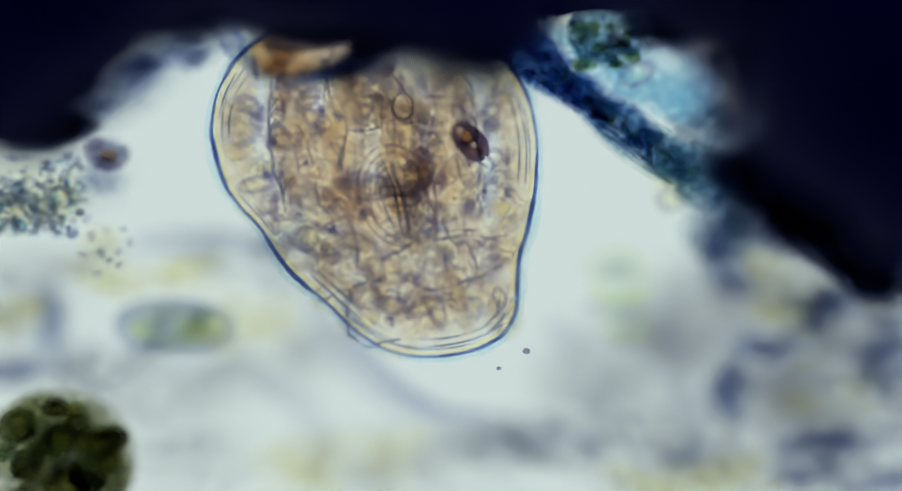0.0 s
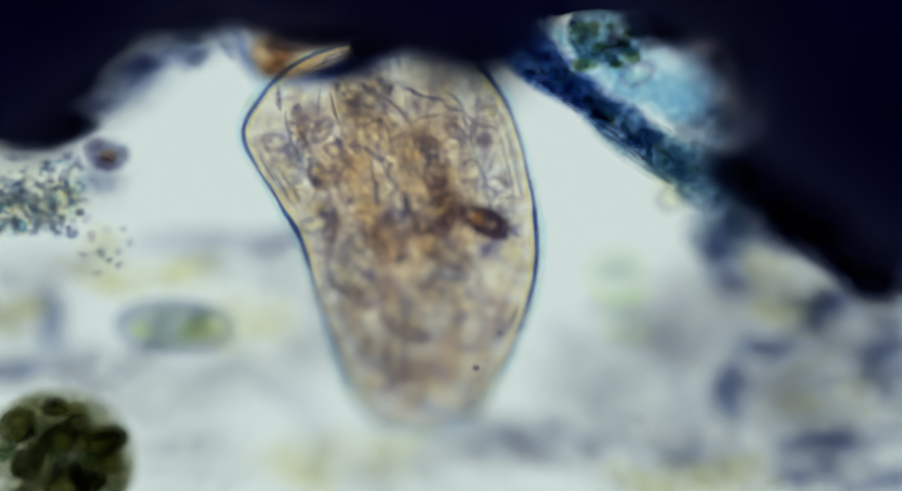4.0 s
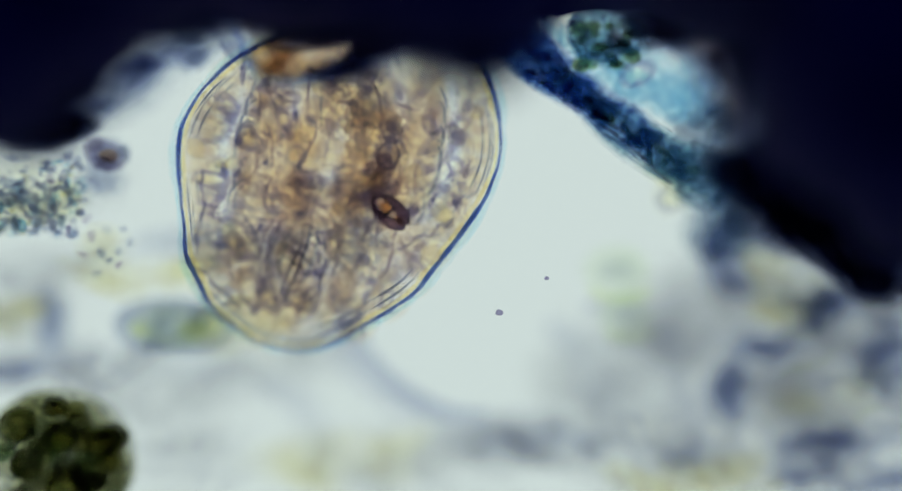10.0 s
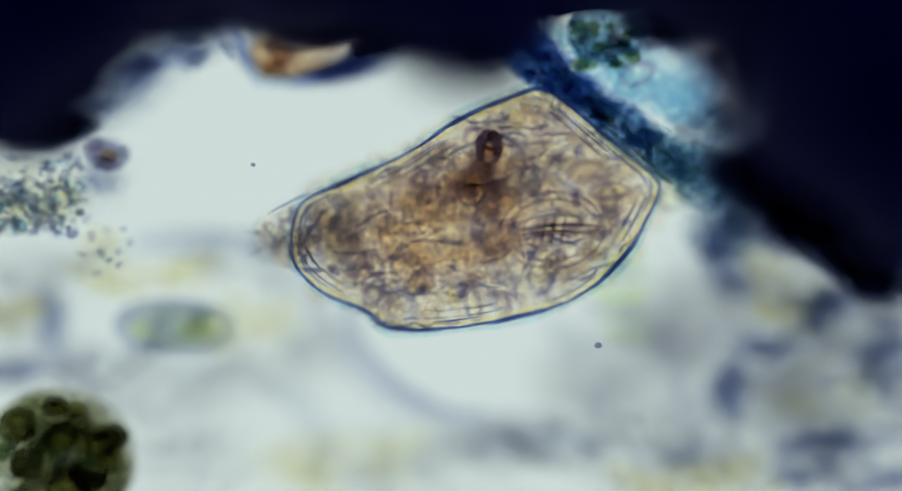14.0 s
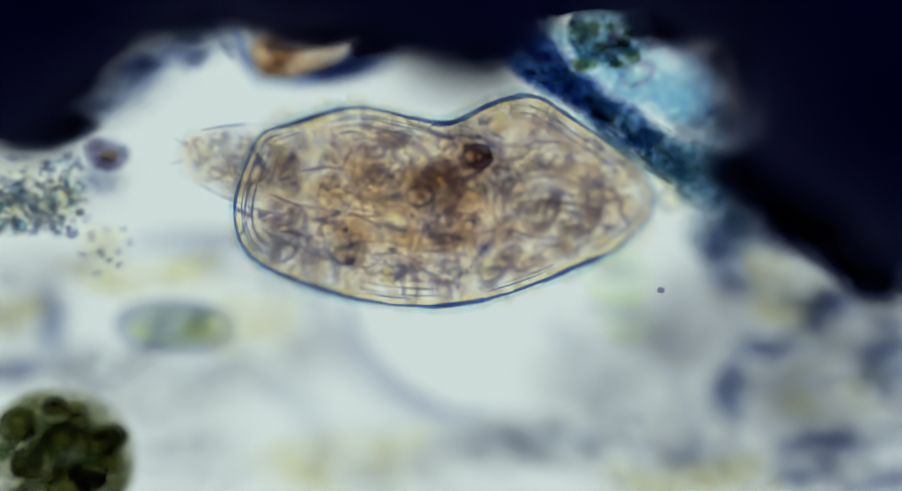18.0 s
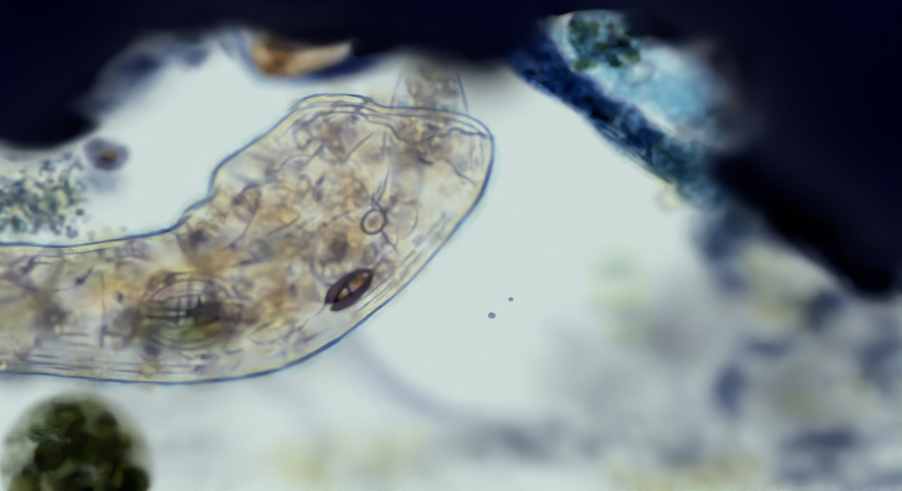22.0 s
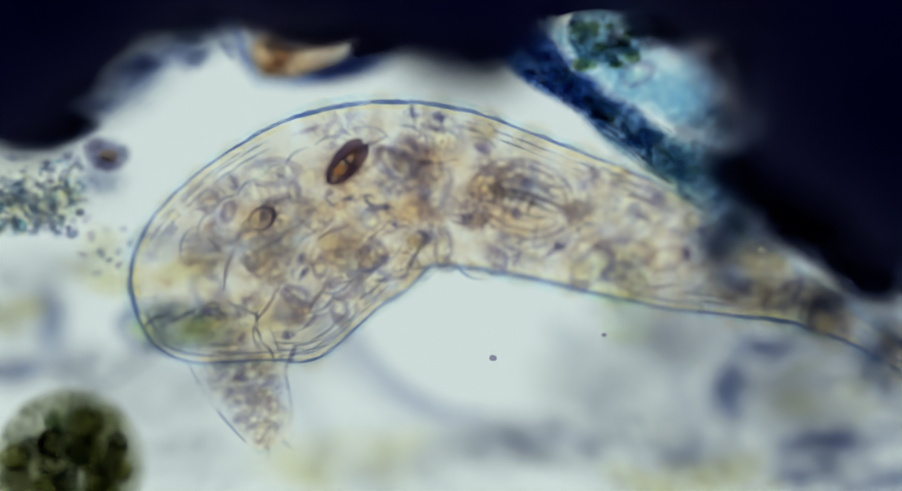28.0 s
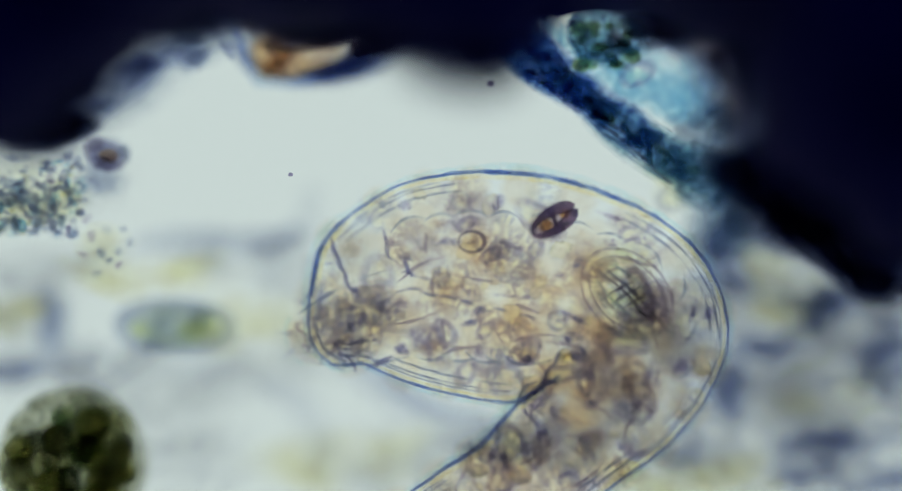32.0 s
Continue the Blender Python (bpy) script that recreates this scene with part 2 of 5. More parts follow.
# ---- the stage ----
def block(name, x, y, z0, z1, mat):
    bm = bmesh.new()
    bmesh.ops.create_cube(bm, size=1.0)
    for v in bm.verts:
        v.co = Vector((v.co.x * x, v.co.y * y, DEPTH * (z0 + (v.co.z + 0.5) * (z1 - z0))))
    bmesh.ops.bevel(bm, geom=bm.edges[:], offset=0.008, segments=2, affect="EDGES")
    ob = new(name, mesh_of(name, bm, M[mat]))
    for p in ob.data.polygons:
        p.use_smooth = False
    return ob


tagged(block("ground", 3.2, 2.2, FLOOR - 0.03, FLOOR, "slide"), "clear glass microscope slide lit from below", "slide", kind="structure")
tagged(block("backdrop", 3.6, 2.6, -0.32, -0.30, "lamp"), "evenly glowing pale lamp field under the slide", "lamp", kind="structure")

# ---- dark detritus that frames the view ----
def detritus_top_left():
    o = thing("detritus_clump", at(60, 60, FLOOR), "black opaque clump of rotting plant detritus lying on the slide", "detritus")
    lumps(o, "dark", [
        (-20, 20, 0.24, 190, 150, 0.10, 10), (-60, 170, 0.22, 150, 90, 0.10, 8), (210, -50, 0.22, 210, 95, 0.10, 4), (20, 60, 0.0, 110, 110, 0.16, 0),
        (0, 170, 0.16, 110, 60, 0.06, 12), (140, 70, 0.22, 90, 70, 0.08, 30), (250, 20, 0.2, 120, 40, 0.06, 10), (400, -30, 0.10, 110, 55, 0.08, 0)], 0.22, 2.4)
    lumps(o, "veil", [(105, 150, 0.12, 80, 80, 0.02, 20), (150, 70, 0.14, 120, 70, 0.02, 10), (300, 45, 0.12, 150, 50, 0.02, 0), (110, 222, 0.0, 80, 36, 0.02, 10), (100, 120, 0.10, 130, 110, 0.02, 0), (240, 40, 0.14, 170, 70, 0.02, 0), (50, 215, 0.06, 130, 70, 0.02, 0), (100, 120, 0.06, 84, 90, 0.03, 30), (350, 2, 0.04, 130, 46, 0.02, 0), (300, 28, 0.05, 130, 44, 0.02, 0), (120, 215, 0.05, 90, 44, 0.02, 10), (330, 30, 0.08, 150, 60, 0.02, 0), (60, 240, 0.04, 90, 36, 0.02, 4),
                      (205, 60, 0.10, 110, 60, 0.02, 10), (70, 190, 0.16, 190, 110, 0.02, 20), (40, 240, 0.12, 140, 60, 0.02, 0)], 0.3, 2.0, "veil")
    lumps(o, "veil", [(105, 220, 0.0, 80, 40, 0.02, 6), (95, 165, 0.03, 60, 50, 0.02, 20)], 0.35, 2.4, "crumb")
    lumps(o, "smoke", [(235, 120, -0.04, 130, 85, 0.02, 10), (205, 165, -0.05, 100, 60, 0.02, 20), (290, 85, -0.03, 120, 50, 0.02, 0), (350, 60, -0.04, 90, 60, 0.02, 0)], 0.3, 2.0, "film")
    lumps(o, "slate", [(345, 100, -0.025, 26, 22, 0.006, 30), (246, 112, -0.05, 36, 20, 0.006, 0), (166, 182, -0.05, 50, 16, 0.006, 4), (326, 62, -0.03, 44, 18, 0.006, 0)], 0.4, 2.5, "shred")
    lumps(o, "violet", [(160, 170, -0.02, 90, 50, 0.02, 20), (225, 130, -0.03, 80, 50, 0.02, 25), (300, 90, -0.03, 80, 30, 0.02, 10), (235, 110, -0.06, 50, 30, 0.02, 10), (338, 106, -0.025, 36, 18, 0.012, 35), (242, 112, -0.06, 50, 26, 0.012, 0), (395, 70, -0.01, 18, 40, 0.01, 20), (165, 182, -0.05, 60, 18, 0.02, 5),
                        (385, 40, -0.01, 50, 30, 0.01, 0)], 0.3, 2.0, "shred")
    return o


def detritus_top():
    o = thing("detritus_crust", at(600, -30, FLOOR), "dark crust of detritus over the water, seen out of focus", "detritus")
    lumps(o, "dark", [(750, -20, 0.14, 110, 66, 0.05, 0), (520, -45, 0.16, 240, 85, 0.10, 0), (680, -20, 0.08, 60, 70, 0.05, 60), (800, -45, 0.24, 230, 130, 0.08, 0),
                      (520, -60, -0.06, 160, 60, 0.10, 0)], 0.16, 2.0)
    lumps(o, "veil", [(640, 66, 0.09, 110, 44, 0.02, 0), (690, 76, 0.11, 100, 50, 0.02, 0), (590, 40, 0.09, 150, 44, 0.02, 8), (850, 112, 0.13, 80, 50, 0.02, -20), (470, 44, 0.08, 110, 44, 0.02, 8), (560, 50, -0.03, 140, 40, 0.02, 8), (760, 50, 0.14, 150, 80, 0.02, 0), (690, 30, 0.14, 170, 70, 0.02, 0), (700, 45, 0.10, 120, 60, 0.02, 0), (820, 70, 0.18, 190, 110, 0.02, 0), (800, 85, 0.20, 190, 120, 0.02, 0), (840, 100, 0.20, 150, 110, 0.02, 0), (805, 50, 0.20, 150, 88, 0.02, 0), (830, 20, 0.20, 150, 80, 0.02, 0), (500, 8, 0.05, 190, 50, 0.02, 4), (740, 50, 0.12, 200, 80, 0.02, 0), (790, 80, 0.16, 170, 90, 0.02, 0), (660, 50, 0.05, 50, 70, 0.02, 40), (560, 22, 0.02, 170, 42, 0.02, 6), (395, 14, 0.02, 60, 44, 0.02, 0)], 0.2, 2.0, "veil")
    return o


def grain_of_mineral():
    o = thing("mineral_grain", at(540, 90, -0.05), "amber translucent mineral grain with a dark edge", "grain")
    lumps(o, "umber", [(590, 18, 0.045, 140, 50, 0.012, 12), (565, 54, 0.045, 120, 30, 0.008, 14), (660, 46, 0.045, 50, 60, 0.008, 16), (470, 34, 0.045, 60, 30, 0.008, 10), (640, 76, 0.045, 44, 30, 0.008, 22)], 0.12, 1.6, "rind")
    lumps(o, "amber", [(530, 104, 0.04, 100, 34, 0.008, 16), (468, 92, 0.04, 44, 48, 0.008, 16)], 0.2, 2.0, "core")
    lumps(o, "rust", [(475, 75, 0.055, 46, 20, 0.004, 10), (560, 80, 0.055, 70, 16, 0.004, 16), (490, 92, 0.055, 40, 12, 0.004, 30)], 0.3, 2.5, "stain")
    lumps(o, "cyan", [(462, 128, 0.055, 26, 12, 0.006, 50)], 0.2, 2.0, "glint")
    bm = bmesh.new()
    pts = [at(x, y, 0.05) - o.location for x, y in ((404, 40), (418, 90), (448, 142), (505, 146), (570, 135), (630, 116), (672, 84), (694, 40))]
    tube_bm(bm, pts, [size(n) for n in (22, 24, 22, 19, 24, 32, 35, 36)], 8, 0.4)
    part("edge", bm, M["ink"], o)
    deep = bmesh.new()
    tube_bm(deep, [p + Vector((0, 0, 0.015)) for p in pts], [size(n) for n in (15, 16, 13, 11, 15, 22, 26, 27)], 8, 0.4)
    part("edge", deep, M["ink"], o)
    tube = bmesh.new()
    tube_bm(tube, pts, [size(n) for n in (6, 8, 8, 7, 9, 12, 14, 14)], 8, 0.4)
    part("edge", tube, M["cuticle"], o)
    return o


def detritus_right():
    o = thing("detritus_bank", at(1450, 150, FLOOR), "black bank of plant detritus lying on the slide", "detritus")
    lumps(o, "dark", [
        (1520, 60, 0.22, 215, 210, 0.10, 0), (1510, 270, 0.20, 180, 100, 0.10, -32), (1310, -20, 0.16, 160, 85, 0.10, 0), (1505, 130, -0.03, 115, 140, 0.13, 0), (1480, 345, 0.06, 150, 70, 0.08, -32), (1425, 290, 0.12, 110, 60, 0.08, -32), (1590, 400, 0.10, 90, 60, 0.08, -25),
        (1590, 300, 0.20, 120, 150, 0.10, 0), (1110, -60, 0.08, 200, 72, 0.09, 0), (1200, 0, 0.06, 90, 36, 0.05, -10), (960, -15, 0.03, 90, 40, 0.04, 0), (1390, 330, 0.08, 100, 44, 0.05, -32), (1410, 220, 0.18, 90, 80, 0.08, -30), (1390, 110, 0.20, 80, 100, 0.07, 10)], 0.18, 2.4)
    lumps(o, "veil", [(1230, 20, 0.06, 110, 50, 0.02, 0), (1330, 380, 0.05, 130, 70, 0.02, -32), (1330, 230, 0.10, 140, 100, 0.02, -35), (1290, 310, 0.04, 120, 66, 0.02, -38), (1440, 400, 0.12, 210, 80, 0.02, -32), (1350, 300, 0.06, 120, 80, 0.02, -32), (1300, 60, 0.10, 100, 110, 0.02, 0),
                      (1560, 470, 0.10, 110, 80, 0.02, -25), (1320, 130, 0.12, 90, 110, 0.02, 0), (920, 20, 0.03, 80, 90, 0.02, -40),
                      (1180, 30, 0.03, 130, 70, 0.02, 0), (1430, 420, 0.05, 200, 70, 0.02, -32), (1130, 40, 0.02, 90, 50, 0.01, -10), (1520, 470, 0.08, 120, 70, 0.02, -30), (1170, 50, 0.02, 90, 60, 0.02, -30), (1400, 330, 0.12, 190, 110, 0.02, -32), (1295, 90, 0.08, 85, 120, 0.02, 0), (925, 8, 0.02, 90, 46, 0.02, 0), (1420, 428, 0.03, 150, 46, 0.02, -32), (1510, 500, 0.04, 110, 50, 0.02, -28), (1010, -2, 0.02, 90, 36, 0.02, 0), (1265, 290, 0.02, 80, 60, 0.02, -36), (1255, 50, 0.05, 70, 60, 0.02, 0)], 0.25, 2.2, "veil")
    return o


def stem():
    """The torn strip of stem along the bank."""
    o = thing("plant_fibre", at(1060, 170, -0.02), "dark teal torn plant fibre along the detritus bank", "fibre")
    rng = random.Random(4)

    def on(u, w, z):
        return at(880 + 315 * u + 0.59 * w * (1 + 0.4 * u), 76 + 235 * u - 0.81 * w * (1 + 0.4 * u), z) - o.location

    turn = -36
    lumps(o, "navy", [(950, 112, 0.0, 160, 52, 0.010, turn - 1), (930, 116, 0.0, 110, 40, 0.008, turn + 1), (925, 66, 0.0, 70, 30, 0.008, turn), (1065, 198, 0.0, 140, 46, 0.010, turn)], 0.14, 3.0, "strip", 4)
    lumps(o, "teal", [(1110, 245, 0.0, 150, 50, 0.010, turn), (1215, 306, -0.01, 84, 62, 0.012, -38), (1160, 268, -0.004, 90, 46, 0.008, -36), (1000, 150, 0.004, 150, 24, 0.006, turn)], 0.2, 3.0, "strip", 4)
    lumps(o, "slate", [(1270, 330, -0.04, 120, 100, 0.012, -38), (1270, 255, -0.03, 110, 80, 0.012, -30), (1245, 410, -0.06, 70, 80, 0.012, 60), (1330, 330, -0.02, 120, 80, 0.012, -38), (1300, 392, -0.05, 90, 50, 0.012, -34)], 0.3, 2.0, "pith")
    for i in range(10):
        u, w = rng.uniform(0.06, 0.80), max(-18, min(24, rng.gauss(2, 13)))
        r = rng.uniform(9, 34)
        part("scale", lump_bm(size(r), size(r * rng.uniform(0.35, 0.7)), 0.004, 0.4, 2.5, i, 2), M["navy" if rng.random() < 0.5 - 0.5 * u else "teal"], o,
             Matrix.Translation(on(u, w, rng.uniform(-0.006, 0.006))) @ pose(0, 0, 0, 0, 0, turn + rng.gauss(0, 9)))
    lumps(o, "palegreen", [(1150, 262, 0.006, 26, 8, 0.002, turn), (1205, 296, 0.006, 18, 9, 0.002, -10), (1095, 232, 0.006, 22, 6, 0.002, turn), (1035, 188, 0.006, 14, 7, 0.002, 0)], 0.4, 2.5, "chip")
    for i in range(22):
        bm = bmesh.new()
        s, off = rng.uniform(0, 0.56), rng.uniform(-22, 26)
        pts, rad = [], []
        for k in range(7):
            u = s + k * 0.07
            w = off * (1 - 0.3 * u) + 5 * math.sin(7 * u + i)
            pts.append(on(u, w, 0.004))
            rad.append(size(1.0 + rng.uniform(1.5, 4.0) * math.sin(math.pi * (k + 0.4) / 7.0)))
        tube_bm(bm, pts, rad, 6, 0.6)
        part("fibril", bm, M[("inner", "fringe", "strand", "inner")[i % 4]], o)
    for i in range(22):
        u, w = rng.uniform(0.1, 0.95), rng.uniform(-14, 8)
        part("crumb", lump_bm(size(rng.uniform(8, 20)), size(rng.uniform(5, 10)), 0.002, 0.45, 2, i, 3), M[("slate", "teal", "palegreen")[i % 3]], o,
             Matrix.Translation(on(u, w, 0.004)) @ pose(0, 0, 0, 0, 0, rng.uniform(0, 180)))
    return o


def cyan_film():
    o = thing("leaf_scrap", at(1150, 140, -0.04), "thin pale cyan scrap of leaf with light through it", "leaf")
    lumps(o, "cyan", [(1150, 125, -0.03, 120, 80, 0.008, -10), (1215, 150, -0.03, 70, 80, 0.008, 0), (968, 52, -0.02, 66, 20, 0.006, -44), (1125, 165, -0.02, 110, 40, 0.006, -32), (1185, 175, -0.04, 80, 50, 0.008, -30), (985, 75, -0.01, 90, 13, 0.004, -42), (1060, 130, -0.02, 100, 30, 0.006, -38)], 0.2, 2.0, "blade")
    lumps(o, "slate", [(1235, 205, -0.02, 64, 54, 0.008, -20), (1205, 232, -0.01, 70, 30, 0.008, -30)], 0.25, 2.0, "shade")
    lumps(o, "dun", [(1250, 118, -0.05, 80, 70, 0.008, 20), (1215, 75, -0.04, 80, 50, 0.008, 0), (1275, 180, -0.05, 60, 80, 0.008, 0), (1270, 70, -0.05, 80, 80, 0.008, 0)], 0.2, 2.0, "stain")
    lumps(o, "lilac", [(1170, 70, -0.04, 110, 60, 0.008, 0), (1260, 120, -0.05, 80, 90, 0.008, 20), (1235, 150, -0.07, 60, 62, 0.008, 20), (1240, 110, -0.06, 60, 50, 0.008, 0)], 0.2, 2.0, "edge")
    return o


def green_cells():
    o = thing("algae_cluster", at(1070, 80, 0.0), "cluster of dark green algal cells on the bank", "algae")
    rng = random.Random(8)
    lumps(o, "teal", [(1060, 62, -0.01, 80, 60, 0.006, -20), (1030, 60, -0.008, 44, 56, 0.006, 20)], 0.45, 2.5, "bed")
    for i in range(24):
        x, y = min(max(1056 + rng.gauss(0, 34), 1008), 1110), min(max(72 + rng.gauss(0, 30), 16), 112)
        r = rng.uniform(9, 22)
        part("cell", lump_bm(size(r), size(r * 0.75), 0.004, 0.5, 2, i, 3), M[("green", "teal", "green", "palegreen", "green")[i % 5]], o,
             Matrix.Translation(at(x, y, rng.uniform(-0.022, -0.004)) - o.location))
    part("cell", lump_bm(size(12), size(10), 0.004, 0.14, 2, 3), M["yellow"], o, Matrix.Translation(at(1062, 96, 0.008) - o.location), "bright yellow-green cell")
    part("cell", lump_bm(size(44), size(28), 0.006, 0.16, 2, 3), M["yolk"], o, Matrix.Translation(at(1108, 128, 0.0) - o.location) @ pose(0, 0, 0, 0, 0, 25), "clear pale cell")
    for i in range(26):
        x, y = 1115 + rng.uniform(-55, 55), 42 + rng.uniform(-36, 36)
        part("grain", lump_bm(size(rng.uniform(12, 30)), size(rng.uniform(10, 22)), 0.003, 0.5, 2, i, 3), M[("dun", "fleck", "slate")[i % 3]], o,
             Matrix.Translation(at(x, y, 0.0) - o.location))
    return o


# ---- granules and cells along the shore of the detritus ----
def granule_patch():
    o = thing("bacteria_mat", at(60, 340, -0.045), "yellowish granular mat of bacteria with dark blue grains", "bacteria")
    lumps(o, "cream", [(40, 330, -0.012, 120, 80, 0.008, 0), (110, 350, -0.014, 60, 60, 0.006, 0), (180, 430, -0.014, 60, 50, 0.006, 0), (10, 370, -0.012, 80, 50, 0.006, 0)], 0.3, 3.0, "slime")
    lumps(o, "haze", [(40, 330, -0.010, 130, 80, 0.006, 0), (150, 320, -0.03, 110, 70, 0.006, 20), (60, 360, -0.010, 90, 50, 0.006, 0)], 0.3, 3.0, "slime")
    rng = random.Random(3)
    lumps(o, "slate", [(26, 388, -0.012, 12, 24, 0.004, 8), (66, 390, -0.012, 12, 22, 0.004, -6), (106, 384, -0.012, 10, 20, 0.004, 4)], 0.3, 2.0, "clot")
    lumps(o, "violet", [(26, 342, -0.01, 34, 20, 0.004, 20), (18, 318, -0.012, 30, 14, 0.004, -10), (30, 272, -0.01, 26, 10, 0.004, 0)], 0.4, 2.5, "clot")
    shared = [mesh_of("grain", lump_bm(size(1), size(0.8), 0.0002, 0.8, 2, k, 3), M[mat]) for k, mat in enumerate(("bead", "lilac", "bead", "cream", "violet", "cyan", "fleck", "lilac"))]
    for i in range(340):
        x, y = rng.uniform(-10, 150), rng.uniform(264, 408)
        if y < 300 - 0.35 * x + 6 or x > 150 - 0.25 * abs(y - 330):
            continue
        g = part("grain", shared[i % 8], None, o, Matrix.Translation(at(x, y, rng.uniform(-0.040, -0.006)) - o.location) @ pose(0, 0, 0, 0, 0, rng.uniform(0, 180)))
        r = rng.uniform(5, 12)
        g.scale = (r, r * rng.uniform(0.5, 1.0), r)
    for i, (x, y, r) in enumerate(((168, 475, 11), (206, 460, 11), (206, 437, 10), (176, 440, 12), (144, 442, 12), (190, 452, 8), (226, 420, 10), (160, 410, 14), (186, 400, 12), (214, 398, 9), (150, 380, 14))):
        g = part("grain", shared[(1, 6, 7)[i % 3]], None, o, Matrix.Translation(at(x, y, -0.014) - o.location) @ pose(0, 0, 0, 0, 0, 40 * i))
        g.scale = (r, r, r)
    return o


def round_cell():
    o = thing("brown_cell", at(185, 265, -0.02), "small brown round cell with a dark wall", "cell")
    lumps(o, "cell_wall", [(185, 265, -0.022, 46, 32, 0.012, -5)], 0.15, 2.0, "wall")
    lumps(o, "lilac", [(184, 268, -0.024, 56, 40, 0.012, 15)], 0.14, 2.0, "body")
    lumps(o, "cell_wall", [(163, 251, -0.02, 24, 18, 0.006, 30), (190, 288, -0.02, 30, 12, 0.006, 0)], 0.3, 2.0, "clot")
    lumps(o, "slate", [(216, 266, -0.018, 16, 24, 0.006, 0)], 0.3, 2.0, "clot")
    lumps(o, "lilac", [(185, 310, -0.03, 60, 44, 0.006, 0), (160, 320, -0.03, 50, 30, 0.006, 0)], 0.2, 2.0, "slime")
    lumps(o, "amber", [(188, 270, -0.014, 22, 14, 0.004, 0)], 0.2, 2.0, "core")
    return o


def diatom():
    o = thing("diatom", at(300, 565, -0.12), "blurred oval diatom with two yellow-green chloroplasts", "diatom")
    lumps(o, "palegreen", [(305, 566, -0.075, 120, 58, 0.012, -3)], 0.05, 1.5, "shell")
    bm = bmesh.new()
    pts = [at(305 + 96 * math.cos(a), 568 + 43 * math.sin(a), -0.07) - o.location for a in (math.tau * k / 28 for k in range(29))]
    tube_bm(bm, pts, [size(11 + 4 * math.sin(math.tau * k / 14 + 1), -0.07) for k in range(29)], 8, 0.4)
    part("rim", bm, M["dusk"], o)
    lumps(o, "lilac", [(338, 538, -0.07, 70, 22, 0.008, -8), (330, 540, -0.075, 60, 20, 0.008, 0), (270, 600, -0.07, 56, 16, 0.008, 0), (222, 558, -0.07, 22, 32, 0.008, 0), (305, 568, -0.08, 100, 50, 0.008, 0), (300, 566, -0.08, 96, 48, 0.008, 0)], 0.1, 2.0, "shade")
    lumps(o, "yellow", [(246, 573, -0.06, 28, 22, 0.008, 0), (334, 573, -0.06, 40, 24, 0.008, 0)], 0.2, 2.0, "chloroplast")
    return o


def ring_cells():
    for x, y, r in ((1072, 470, 74), (1088, 548, 60)):
        o = thing("empty_cell", at(x, y, -0.09), "pale green round empty algal cell, out of focus", "cell", "pale round cells")
        part("body", lump_bm(size(r, -0.06), size(0.78 * r, -0.06), 0.006, 0.05, 2, r, 3), M["mint"], o)
        bm = bmesh.new()
        pts = [Vector((size(0.92 * r * math.cos(a), -0.06), size(0.72 * r * math.sin(a), -0.06), 0.01)) for a in (math.pi + 0.1 + (math.pi - 0.2) * k / 20 for k in range(21))]
        tube_bm(bm, pts, [size(2 + 12 * math.sin(math.pi * (k + 0.3) / 21), -0.06) for k in range(21)], 8, 0.5)
        part("wall", bm, M["lime"], o, pose(0, 0, 0.08))
        part("content", lump_bm(size(0.5 * r), size(0.3 * r), 0.005, 0.1, 2, r, 3), M["wisp"], o, pose(0, 0, 0.02))
        part("shadow_side", lump_bm(size(0.9 * r), size(0.22 * r), 0.005, 0.1, 2, r, 3), M["wisp"], o, pose(0, size(-0.95 * r), -0.04))


def clear_cell():
    o = thing("clear_cell", at(1165, 345, -0.045), "pale yellow round clear cell beside the plant fibre", "cell")
    lumps(o, "pearl", [(1165, 345, -0.035, 34, 30, 0.008, 20)], 0.15, 2.0, "body")
    # cream tint stands in for the pale glow along the fibre's lower edge
    lumps(o, "cream", [(1172, 330, -0.04, 48, 60, 0.006, -30), (1140, 300, -0.04, 60, 20, 0.006, -36)], 0.2, 2.0, "slime")
    return o


def fibre_tuft():
    """Fine pale fibres that lie slantwise in the debris."""
    o = thing("fibre_tuft", at(1450, 640, -0.075), "loose tuft of fine pale fibres lying in the debris", "fibre")
    rng = random.Random(12)
    for i in range(22):
        x, y, ln, lean = rng.uniform(1330, 1560), rng.uniform(520, 740), rng.uniform(50, 120), rng.gauss(-0.45, 0.2)
        pts = [at(x + ln * (k / 6 - 0.5), y + lean * ln * (k / 6 - 0.5) + 5 * math.sin(0.8 * k + i), -0.05 + 0.002 * (i % 5)) - o.location for k in range(7)]
        bm = bmesh.new()
        tube_bm(bm, pts, [size(0.6 + rng.uniform(1.6, 3.6) * math.sin(math.pi * (k + 0.4) / 7)) for k in range(7)], 6, 0.6)
        part("fibre", bm, M[("wisp", "dusk", "halo")[i % 3]], o)
    return o


